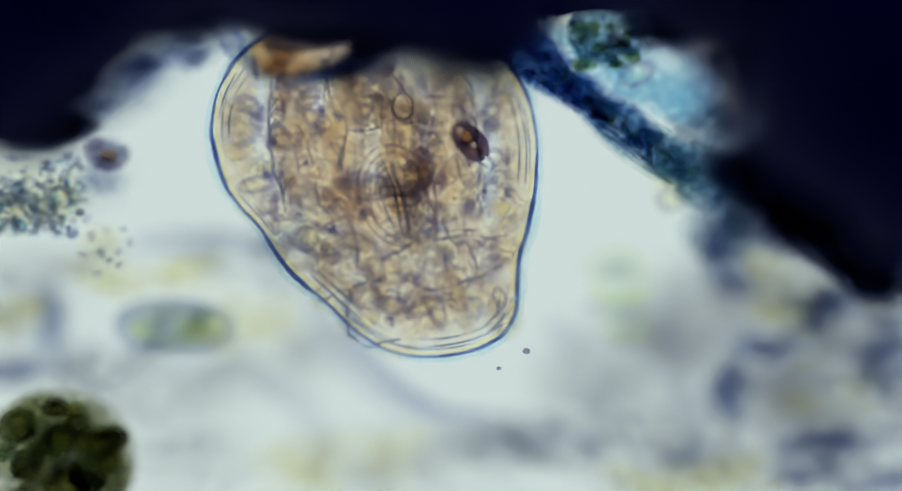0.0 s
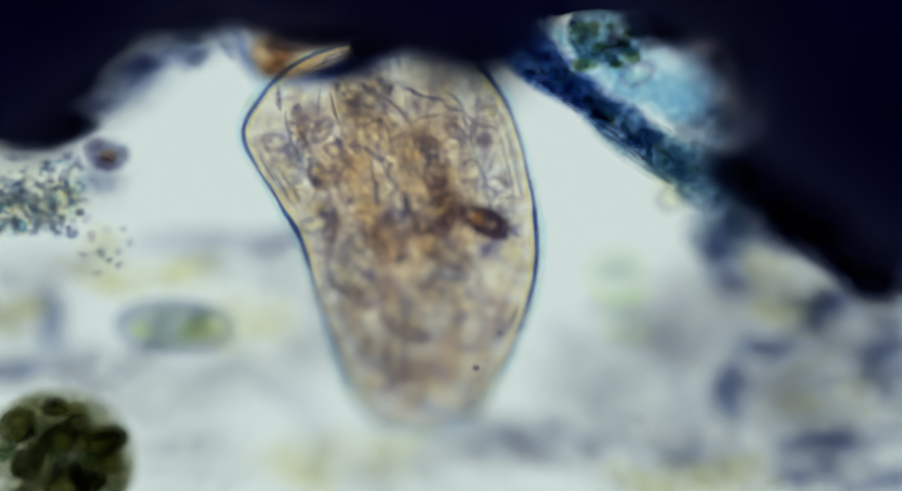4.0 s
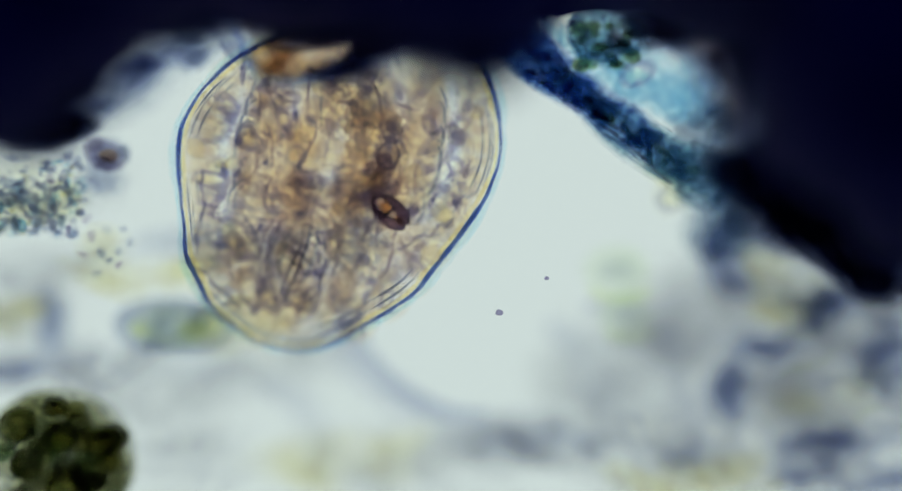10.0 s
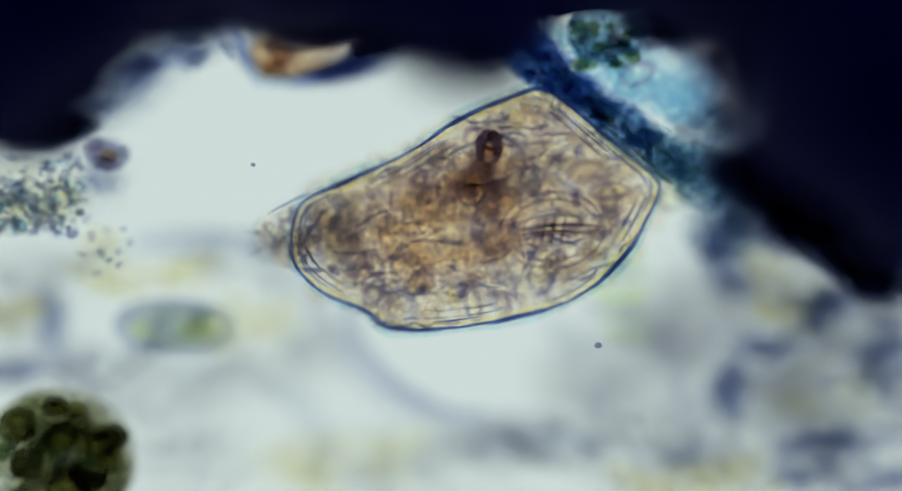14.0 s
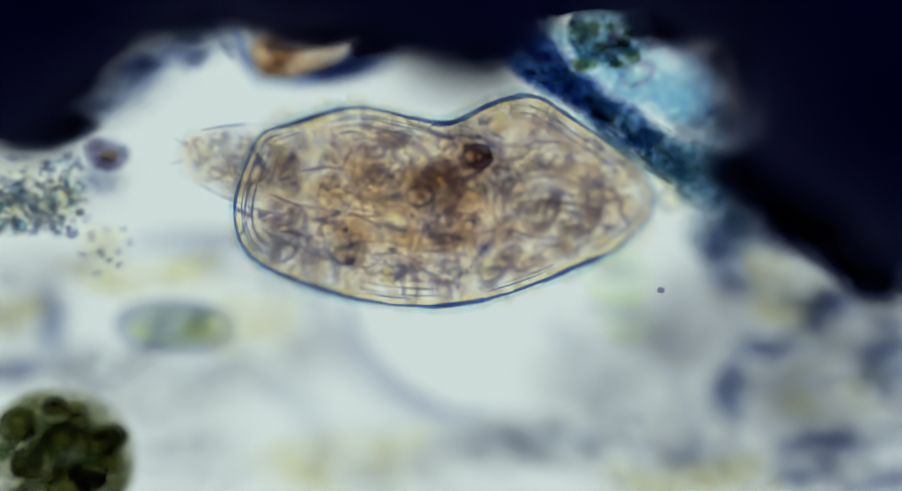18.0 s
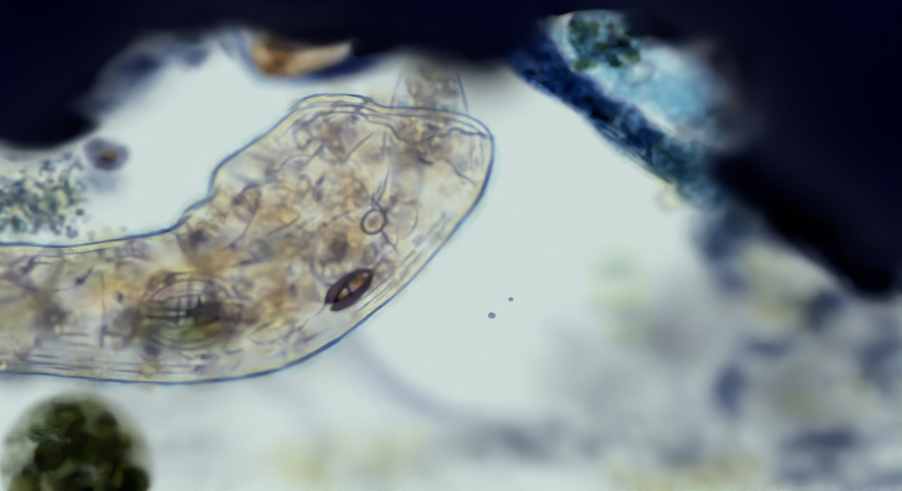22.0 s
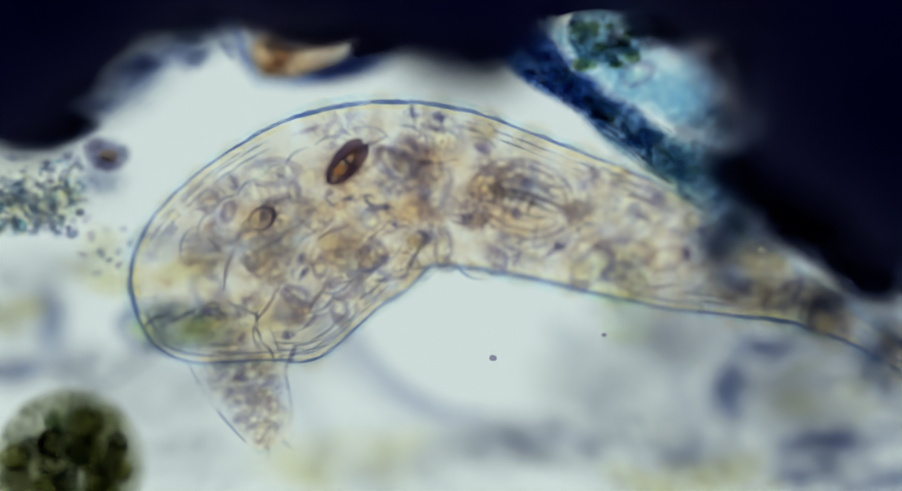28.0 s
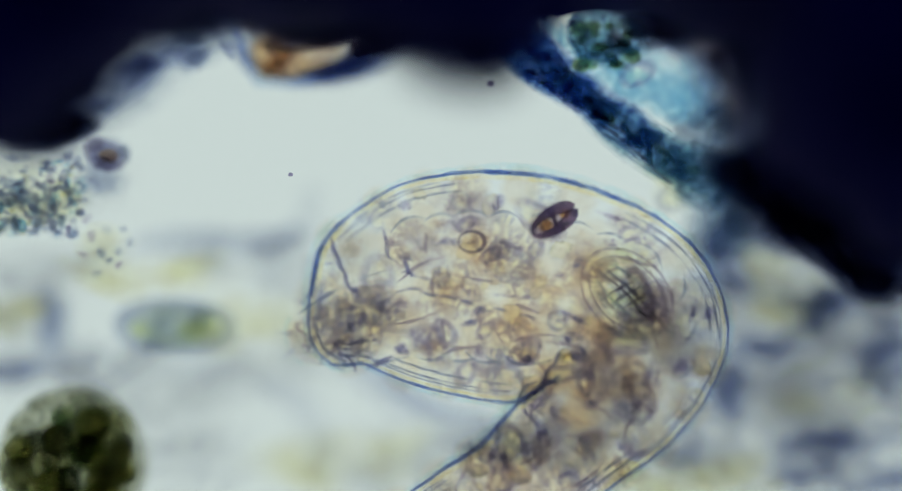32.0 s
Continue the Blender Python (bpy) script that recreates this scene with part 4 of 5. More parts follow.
# time, where the foot stands, and which way its tip points, in degrees
FEET = ((0, 640, 120, 90), (3, 620, 130, 100), (3.5, 620, 130, 100), (5.5, 660, 150, 60), (6, 800, 205, 70), (6.5, 900, 190, 60), (7, 785, 175, 60), (8, 735, 185, 60), (9, 640, 120, 90), (11, 620, 150, 100), (12, 590, 230, 150),
        (13, 455, 225, 130), (14, 560, 400, 190), (14.5, 650, 260, 150), (16.5, 400, 300, 165), (17, 425, 255, 165), (18, 430, 285, 170), (19, 470, 255, 165), (19.5, 480, 190, 160), (20, 545, 190, 172), (20.5, 620, 150, 170),
        (21, 765, 170, 100), (21.5, 830, 140, 70), (22, 745, 205, 88), (22.4, 800, 400, 30), (23, 690, 670, -75), (24, 800, 715, -40), (25, 690, 735, -40), (25.5, 720, 750, -35), (26.5, 500, 770, -80),
        (27.5, 410, 730, -75), (28, 432, 670, -65), (28.5, 420, 640, -100), (29, 525, 540, -115), (29.5, 520, 600, -140), (30, 690, 655, 190), (31, 690, 660, 195), (31.5, 630, 600, 190), (32, 615, 565, 195))
# time, own turn of the gut pellet in degrees
ROLL = ((0, 40), (0.5, 0), (2, 0), (2.5, 60), (3.5, 70), (5.5, 0), (7.5, 0), (8, 25), (8.5, 60), (9, 80), (10, 60), (11, 30), (11.5, 0), (13, 0), (14, 70), (14.5, 40), (16.5, 0), (20, 0),
        (21, 40), (21.5, 0), (27.5, 10), (28, 30), (28.5, 0), (30, 0), (31, 60), (31.5, 50), (32, 40))
# time, how far the gut pellet stands on end, in degrees
PITCH = ((0, 40), (1, 45), (3, 30), (3.5, 20), (5.5, 30), (7, 45), (8, 10), (9, 45), (10, 40), (11, 58), (12, 10), (14, 50), (16.5, 40), (18, 58), (19, 30), (21, 0), (22.5, 0), (23, 20), (24, 20), (28, 15), (29, 0), (30.5, 0), (31, 30), (32, 20))
build_rotifer(), build_cuticle()
CREASES = []         # the rigid pieces of each crease of the skin


def build_creases(count=5, links=9):
    """Dark creases of the skin, each a row of short rigid links that slide with the body."""
    kinds = []
    for k in range(3):
        bm = bmesh.new()
        n, bow = 9, (2, -3, 1)[k]
        pts = [Vector((size(15 * (2 * q / (n - 1) - 1)), size(bow * (1 - (2 * q / (n - 1) - 1) ** 2)), 0)) for q in range(n)]
        tube_bm(bm, pts, [size((2.6, 3.4, 2.2)[k] * (0.15 + 0.85 * math.sin(math.pi * (q + 0.15) / (n - 0.7)))) for q in range(n)], 6, 1.3)
        kinds.append(mesh_of("crease", bm, M["crease"]))
    for c in range(count):
        CREASES.append([part("crease", kinds[(i + c) % 3], None, ROTIFER) for i in range(links)])


build_creases()
PELLET, VACUOLE, MASTAX = build_organs()


# ---- motion ----
def side(*n):
    return [(n[i], n[i + 1]) for i in range(0, len(n), 2)]


SHAPES = []
N = 40                # steps along a flank


def shape(t, p, q, pellet, vacuole, mastax, lift=(0, 0)):
    """The body at t: its two flanks from foot to head, the three organs, and the heights of foot and head."""
    flanks = np.array([smooth_line(np.array(side(*e), float), N) for e in (p, q)])
    SHAPES.append((t, flanks, np.array([pellet, vacuole, mastax], float), np.array(lift, float)))
    SHAPES.sort(key=lambda e: e[0])


FOLDS = []


def folds(t, *lines):
    """Where the creases of the skin run at t."""
    FOLDS.append((t, [np.array(side(*e), float) for e in lines]))


def spline(values, times, t):
    """Catmull-Rom through arrays at uneven times."""
    i = min(max(int(np.searchsorted(times, t, "right")) - 1, 0), len(times) - 2)
    t0, t1 = times[i], times[i + 1]
    f = (t - t0) / (t1 - t0)
    slope = []
    for k in (i, i + 1):
        a, b = max(k - 1, 0), min(k + 1, len(times) - 1)
        slope.append((values[b] - values[a]) / (times[b] - times[a]))
    h = t1 - t0
    return ((2 * f**3 - 3 * f**2 + 1) * values[i] + (f**3 - 2 * f**2 + f) * h * slope[0]
            + (3 * f**2 - 2 * f**3) * values[i + 1] + (f**3 - f**2) * h * slope[1])


def smooth_line(points, n):
    return np.array([spline(points, list(range(len(points))), len(points) * 1.0 * k / n - k / n) for k in range(n + 1)])


def outline(a, b):
    """The closed outline: out along one flank, round the head, back along the other, round the foot."""

    def cap(u, v, inner):
        mid, ahead = (u + v) / 2, (u + v) / 2 - inner
        reach = 0.22 * np.linalg.norm(u - v) * ahead / max(np.linalg.norm(ahead), 1e-6)
        return [mid + (u - mid) * math.cos(g) + reach * math.sin(g) for g in (math.pi * k / 9 for k in range(1, 9))]

    ring = np.array([*a, *cap(a[-1], b[-1], (a[-6] + b[-6]) / 2), *b[::-1], *cap(b[0], a[0], (a[5] + b[5]) / 2)])
    for _ in range(2):
        ring = 0.5 * ring + 0.25 * (np.roll(ring, 1, 0) + np.roll(ring, -1, 0))
    ends = np.zeros((len(ring), 1))
    for k in (*range(N - 3, N + 13), *range(2 * N + 6, len(ring)), *range(4)):
        ends[k] = 1.0
    for _ in range(7):
        ring = ring + ends * (0.25 * (np.roll(ring, 1, 0) + np.roll(ring, -1, 0)) - 0.5 * ring)
    step = np.linalg.norm(np.roll(ring, -1, 0) - ring, axis=1)
    return ring, np.concatenate([[0], np.cumsum(step)])


def inside(a, b, place):
    """Where along and across the body a place lies."""
    u = np.linspace(-1.1, 1.1, 45)[None, :, None]
    grid = ((a + b) / 2)[:, None] + ((a - b) / 2)[:, None] * u
    k = int(np.argmin(((grid - place) ** 2).sum(2)))
    return k // 45 / N, float(u[0, k % 45, 0])


def strew(line, n):
    """n places at even steps on a polyline."""
    run = np.concatenate([[0], np.cumsum(np.linalg.norm(line[1:] - line[:-1], axis=1))])
    return np.array([[np.interp(run[-1] * (k + 0.5) / n, run, line[:, j]) for j in (0, 1)] for k in range(n)])


def world_of(x, y, z):
    return at(float(x), float(y), float(z))


def motions():
    rows = {}
    shape(0.0, (880, 95, 918, 165, 934, 250, 930, 330, 918, 400, 903, 450, 900, 510, 893, 560), (410, 95, 375, 170, 368, 240, 395, 330, 455, 400, 500, 470, 560, 520, 640, 600), (815, 243), (700, 185), (690, 340))
    shape(0.5, (870, 90, 930, 160, 940, 230, 960, 300, 1020, 330, 1080, 360), (380, 150, 400, 260, 470, 380, 600, 480, 740, 550, 960, 550), (776, 250), (664, 180), (690, 390))
    shape(1.0, (640, 105, 740, 98, 840, 100, 915, 130, 955, 175, 1020, 210, 1090, 265, 1155, 315), (400, 170, 385, 240, 400, 310, 445, 370, 520, 420, 620, 470, 720, 510, 860, 515, 960, 495, 1060, 480, 1110, 440, 1145, 380), (760, 265), (625, 258), (790, 385))
    shape(1.5, (640, 105, 740, 100, 840, 110, 940, 150, 1050, 230, 1170, 320), (400, 190, 405, 300, 520, 410, 660, 490, 860, 515, 1100, 440), (792, 300), (690, 280), (850, 400))
    shape(2.0, (600, 115, 700, 97, 800, 105, 900, 135, 960, 185, 1030, 230, 1100, 275, 1160, 320), (430, 185, 403, 235, 406, 305, 445, 365, 520, 430, 620, 478, 740, 497, 880, 505, 980, 478, 1070, 455, 1130, 400, 1165, 350), (785, 295), (655, 320), (895, 375))
    shape(2.5, (780, 100, 880, 140, 940, 230, 960, 300, 990, 380, 1000, 470), (400, 150, 364, 220, 400, 320, 500, 450, 640, 550, 860, 590), (824, 248), (690, 240), (780, 370))
    shape(3.0, (850, 100, 900, 180, 925, 250, 940, 330, 945, 410, 930, 460, 905, 500, 880, 560), (400, 130, 375, 165, 362, 220, 375, 290, 420, 360, 480, 440, 540, 520, 640, 585), (800, 310), (655, 270), (745, 430))
    shape(3.5, (830, 110, 880, 170, 920, 270, 980, 400, 1030, 530, 1010, 720), (470, 150, 450, 230, 500, 330, 560, 430, 640, 560, 760, 760), (864, 388), (760, 312), (800, 560), (0, 0.08))
    shape(5.5, (860, 140, 885, 250, 860, 400, 700, 540, 400, 620, 180, 560), (480, 110, 330, 200, 320, 290, 340, 360, 240, 390, 150, 440), (728, 356), (692, 276), (370, 540))
    shape(6.0, (905, 280, 905, 340, 875, 430, 800, 510, 700, 565, 600, 595, 480, 607, 380, 590, 260, 560, 170, 510, 135, 430, 145, 340, 190, 250, 210, 180), (720, 160, 660, 140, 590, 150, 500, 180, 420, 220, 355, 275, 340, 310, 340, 320, 335, 300, 330, 260, 335, 220, 335, 180), (640, 475), (710, 390), (495, 480))
    shape(6.5, (1020, 310, 960, 430, 800, 560, 480, 610, 250, 450, 190, 200), (860, 170, 720, 165, 600, 240, 500, 340, 440, 300, 380, 130), (668, 512), (788, 448), (450, 480))
    shape(7.0, (888, 290, 870, 360, 830, 420, 740, 480, 620, 525, 500, 545, 400, 560, 300, 540, 200, 510, 140, 470, 110, 430), (715, 130, 640, 115, 540, 130, 430, 160, 350, 205, 310, 255, 270, 280, 200, 290, 140, 310, 110, 350), (530, 430), (640, 380), (340, 420), (0, 0.04))
    shape(7.5, (840, 280, 770, 440, 620, 540, 420, 620, 220, 650, -320, 635), (700, 110, 560, 160, 400, 240, 250, 330, 100, 410, -340, 444), (420, 460), (560, 420), (220, 520), (0, 0.07))
    shape(8.0, (800, 285, 760, 325, 680, 390, 600, 450, 480, 510, 340, 545, 200, 575, 100, 590, -20, 620, -200, 650, -380, 669), (640, 115, 540, 130, 430, 160, 320, 200, 230, 235, 150, 300, 60, 370, -60, 410, -200, 440, -400, 486), (270, 425), (420, 365), (100, 440), (0, 0.08))
    shape(8.5, (850, 140, 865, 230, 830, 360, 720, 500, 560, 570, 480, 650), (480, 100, 370, 200, 320, 300, 270, 420, 240, 520, 220, 600), (596, 380), (680, 330), (456, 452), (0, 0.04))
    shape(9.0, (890, 110, 915, 190, 905, 280, 870, 360, 815, 430, 745, 490, 690, 530, 630, 565), (410, 120, 365, 190, 348, 260, 352, 340, 348, 410, 350, 470, 380, 520, 430, 555), (720, 372), (715, 298), (520, 460), (0, 0.02))
    shape(9.5, (860, 180, 840, 290, 740, 430, 600, 530, 380, 620, -180, 594), (640, 110, 480, 130, 360, 220, 310, 330, 180, 390, -220, 435), (512, 504), (600, 400), (300, 520), (0, 0.09))
    shape(10.0, (845, 110, 868, 200, 868, 280, 840, 350, 800, 410, 760, 460, 720, 510, 660, 550, 610, 575), (395, 110, 340, 170, 310, 240, 312, 320, 320, 400, 325, 450, 345, 490, 370, 540, 420, 575), (675, 365), (675, 270), (520, 440), (0, 0.02))
    shape(10.5, (870, 120, 905, 230, 890, 350, 850, 450, 800, 550, 720, 630), (440, 120, 405, 220, 410, 330, 420, 430, 440, 530, 500, 600), (736, 452), (744, 352), (590, 480), (0, 0.05))
    shape(11.0, (820, 130, 855, 200, 870, 280, 862, 370, 855, 440, 835, 520, 810, 590, 730, 635), (470, 160, 420, 200, 395, 270, 393, 350, 405, 430, 430, 500, 460, 570, 530, 615), (738, 430), (690, 347), (600, 520), (0, 0.06))
    shape(11.5, (780, 105, 900, 140, 980, 220, 1010, 300, 1050, 390, 1060, 470), (460, 140, 420, 230, 450, 350, 560, 460, 740, 540, 960, 570), (820, 264), (680, 300), (720, 404))
    shape(12.0, (660, 115, 740, 100, 830, 105, 900, 140, 960, 180, 1020, 220, 1090, 260, 1150, 310, 1175, 350), (610, 180, 560, 240, 540, 300, 555, 380, 600, 450, 670, 500, 760, 525, 870, 530, 970, 520, 1060, 510, 1130, 460, 1165, 410), (890, 270), (820, 310), (970, 405))
    shape(12.5, (510, 140, 630, 150, 750, 200, 850, 250, 900, 230, 1000, 130), (360, 250, 360, 360, 500, 500, 700, 580, 950, 530, 1130, 330), (720, 364), (600, 340), (908, 424))
    shape(13.0, (480, 150, 540, 150, 610, 133, 700, 170, 790, 215, 862, 245, 880, 265, 905, 270, 925, 230, 945, 180), (400, 260, 360, 290, 345, 350, 380, 420, 440, 470, 530, 525, 640, 560, 770, 580, 880, 575, 970, 545, 1060, 500, 1130, 440, 1175, 360), (800, 375), (660, 375), (1005, 390))
    shape(13.5, (400, 160, 540, 150, 680, 190, 800, 240, 890, 240, 980, 140), (330, 250, 310, 350, 440, 470, 640, 550, 880, 520, 1110, 290), (784, 368), (660, 368), (900, 430))
    shape(14.0, (560, 335, 620, 305, 710, 265, 800, 205, 880, 170, 950, 155, 1040, 225, 1130, 300), (510, 390, 505, 450, 560, 510, 640, 540, 670, 570, 760, 572, 860, 560, 960, 535, 1030, 500, 1100, 430, 1145, 340), (850, 260), (820, 338), (960, 400))
    shape(14.5, (650, 230, 720, 190, 830, 190, 930, 190, 1040, 230, 1150, 300), (620, 300, 640, 390, 740, 460, 880, 480, 1020, 450, 1150, 370), (880, 248), (850, 330), (980, 350))
    shape(16.5, (400, 260, 520, 230, 680, 200, 830, 180, 960, 170, 1090, 200), (320, 370, 350, 470, 500, 510, 680, 510, 860, 450, 1150, 340), (832, 288), (712, 328), (980, 320), (0, 0.08))
    shape(17.0, (470, 195, 540, 160, 630, 145, 720, 148, 800, 155, 880, 190, 980, 240, 1060, 290), (365, 300, 370, 370, 420, 430, 480, 490, 560, 520, 670, 540, 780, 540, 880, 515, 980, 490, 1070, 430), (768, 258), (665, 300), (870, 360), (0, 0.05))
    shape(17.5, (430, 220, 540, 165, 680, 145, 820, 150, 970, 190, 1120, 270), (395, 290, 420, 400, 540, 490, 720, 540, 900, 510, 1120, 400), (776, 272), (696, 332), (892, 384), (0, 0.03))
    shape(18.0, (480, 225, 550, 200, 620, 185, 700, 200, 780, 215, 850, 180, 930, 165, 1000, 210, 1080, 260, 1120, 310), (440, 260, 410, 330, 410, 400, 440, 450, 520, 490, 600, 515, 700, 532, 800, 530, 900, 505, 1000, 465, 1080, 430, 1125, 380), (825, 272), (730, 340), (950, 360), (0, 0.02))
    shape(18.5, (440, 260, 560, 210, 700, 200, 840, 180, 980, 190, 1120, 260), (410, 340, 430, 440, 570, 510, 740, 520, 920, 480, 1150, 350), (904, 272), (764, 340), (1000, 330), (0, 0.03))
    shape(19.0, (510, 205, 580, 160, 660, 130, 740, 110, 830, 120, 920, 140, 990, 190, 1080, 260, 1150, 310, 1200, 340), (480, 270, 485, 340, 520, 410, 580, 440, 660, 480, 760, 497, 860, 490, 960, 460, 1050, 425, 1130, 395, 1195, 365), (840, 185), (748, 265), (960, 270), (0, 0.02))
    shape(19.5, (520, 120, 650, 105, 800, 120, 940, 190, 1060, 260, 1170, 360), (430, 220, 450, 320, 560, 420, 720, 490, 880, 520, 1060, 520), (812, 160), (716, 220), (864, 272))
    shape(20.0, (660, 120, 780, 110, 900, 140, 1000, 205, 1080, 280, 1140, 370, 1167, 470, 1150, 580, 1080, 640, 960, 675, 880, 668), (560, 255, 508, 270, 510, 330, 560, 410, 640, 480, 725, 527, 765, 505, 772, 530, 752, 570, 770, 620, 800, 655), (935, 205), (815, 232), (970, 330))
    shape(20.5, (700, 110, 950, 140, 1110, 320, 1090, 540, 890, 690, 480, 600), (570, 150, 560, 210, 550, 290, 600, 450, 570, 485, 440, 500), (1008, 328), (912, 272), (1000, 480))
    shape(21.0, (870, 130, 960, 165, 1020, 230, 1055, 310, 1055, 390, 1020, 480, 960, 560, 880, 625, 780, 660, 640, 685, 500, 670, 350, 650, 220, 630, 110, 590, -100, 570, -260, 553), (680, 190, 605, 205, 598, 290, 595, 330, 570, 345, 568, 390, 590, 410, 600, 430, 540, 435, 400, 433, 250, 440, 100, 455, -100, 458, -260, 461), (893, 485), (920, 355), (610, 560))
    shape(21.5, (960, 140, 1050, 270, 980, 440, 780, 630, 400, 660, -300, 635), (690, 170, 680, 250, 590, 330, 480, 430, 200, 430, -300, 430), (696, 572), (864, 464), (356, 532))
    shape(22.0, (865, 240, 850, 320, 800, 390, 740, 460, 680, 520, 620, 565, 560, 610, 480, 645, 400, 660, 280, 668, 120, 655, 0, 645, -320, 641), (655, 200, 645, 170, 600, 165, 530, 165, 500, 205, 430, 255, 360, 305, 380, 345, 330, 355, 320, 380, 290, 405, 200, 415, 120, 430, 0, 420, -320, 413), (610, 500), (650, 385), (330, 540))
    shape(22.5, (780, 620, 640, 690, 480, 680, 300, 620, 100, 650, -320, 632), (780, 350, 640, 310, 480, 295, 340, 320, 180, 350, -320, 396), (464, 572), (544, 524), (200, 540))
    shape(23.0, (775, 640, 720, 700, 620, 750, 500, 775, 400, 760, 310, 730, 270, 690, 300, 640, 200, 630, 100, 635, 0, 640, -280, 643), (797, 535, 750, 470, 680, 415, 600, 370, 500, 347, 400, 342, 300, 335, 240, 355, 150, 360, 60, 385, -40, 395, -280, 420), (400, 600), (480, 550), (130, 520))
    shape(23.5, (800, 740, 640, 780, 450, 760, 280, 690, 100, 620, -220, 590), (850, 590, 730, 480, 560, 400, 350, 360, 170, 370, -220, 424), (396, 656), (516, 608), (280, 540))
    shape(24.0, (800, 770, 680, 785, 560, 765, 440, 735, 340, 705, 240, 670, 150, 625, 60, 600, -180, 575), (845, 640, 825, 590, 770, 540, 690, 480, 600, 440, 500, 410, 380, 390, 250, 360, 190, 362, 130, 385, 60, 400, -180, 408), (390, 660), (515, 622), (230, 560))
    shape(24.5, (760, 800, 560, 780, 400, 740, 250, 650, 110, 560, -20, 420), (830, 720, 740, 590, 600, 470, 440, 380, 280, 310, 120, 270), (332, 628), (492, 620), (200, 480), (0, 0.06))
    shape(25.0, (700, 792, 580, 790, 460, 745, 340, 700, 240, 640, 170, 560, 115, 480, 70, 330), (765, 730, 700, 655, 645, 565, 595, 485, 520, 420, 430, 375, 370, 300, 280, 215), (280, 560), (400, 600), (200, 430), (0, 0.10))
    shape(25.5, (700, 795, 540, 770, 400, 690, 280, 580, 180, 450, 130, 280), (785, 740, 710, 620, 610, 510, 520, 400, 440, 290, 330, 190), (400, 540), (480, 600), (280, 380), (0, 0.10))
    shape(26.5, (420, 790, 260, 640, 290, 430, 400, 290, 580, 190, 740, 150), (620, 780, 630, 650, 620, 520, 640, 410, 710, 350, 830, 300), (440, 470), (470, 560), (580, 330), (0, 0.05))
    shape(27.5, (290, 740, 205, 560, 300, 330, 600, 220, 960, 310, 1280, 590), (500, 760, 560, 680, 680, 560, 740, 470, 950, 570, 1250, 700), (468, 372), (380, 450), (768, 344), (0, 0))
    shape(28.0, (260, 590, 225, 540, 225, 460, 260, 380, 330, 310, 430, 240, 530, 195, 640, 175, 760, 178, 860, 205, 960, 245, 1080, 290, 1190, 340, 1290, 400, 1400, 480, 1510, 560, 1660, 660), (440, 615, 500, 628, 550, 628, 610, 580, 660, 530, 725, 495, 735, 465, 770, 460, 850, 470, 950, 490, 1060, 515, 1160, 538, 1290, 550, 1400, 565, 1530, 620, 1660, 700), (600, 285), (455, 380), (910, 345), (0, 0.03))
    shape(28.5, (380, 640, 290, 450, 470, 280, 800, 190, 1120, 290, 1620, 510), (530, 640, 540, 560, 700, 480, 860, 480, 1150, 560, 1620, 636), (810, 300), (680, 330), (1120, 436), (0, 0.02))
    shape(29.0, (505, 480, 520, 380, 600, 340, 700, 305, 800, 288, 900, 283, 1000, 290, 1120, 310, 1190, 330, 1250, 370, 1400, 450, 1800, 638), (600, 600, 640, 570, 700, 575, 780, 570, 850, 555, 880, 570, 940, 580, 1000, 570, 1080, 590, 1110, 575, 1150, 600, 1300, 640, 1820, 715), (1065, 422), (855, 425), (1300, 500), (0, 0.03))
    shape(29.5, (490, 590, 640, 500, 820, 445, 1010, 430, 1250, 440, 2020, 579), (530, 660, 650, 670, 800, 640, 1000, 680, 1250, 680, 2020, 715), (1182, 576), (972, 570), (1450, 580), (0, 0.04))
    shape(30.0, (530, 650, 590, 605, 680, 580, 760, 560, 820, 540, 870, 495, 960, 483, 1070, 475, 1200, 485, 1400, 520, 2060, 606), (560, 740, 650, 730, 740, 720, 820, 712, 870, 730, 940, 770, 1040, 775, 1150, 760, 1300, 745, 2060, 728), (1170, 605), (1010, 590), (1420, 620), (0, 0.035))
    shape(30.5, (530, 660, 680, 600, 810, 570, 960, 470, 1250, 460, 1740, 585), (570, 745, 690, 740, 820, 735, 960, 800, 1250, 790, 1740, 712), (1090, 556), (980, 588), (1300, 620), (0, 0.02))
    shape(31.0, (570, 670, 620, 580, 690, 515, 770, 455, 850, 410, 950, 385, 1060, 378, 1170, 390, 1290, 400, 1400, 440, 1540, 533), (600, 740, 650, 770, 720, 740, 790, 720, 850, 770, 940, 785, 1040, 795, 1150, 775, 1220, 730, 1290, 755, 1380, 720, 1530, 671), (1005, 500), (910, 555), (1130, 540))
    shape(31.5, (560, 560, 640, 430, 780, 340, 960, 312, 1200, 370, 1370, 520), (600, 720, 720, 690, 820, 710, 950, 725, 1150, 740, 1330, 700), (922, 398), (842, 452), (1080, 560))
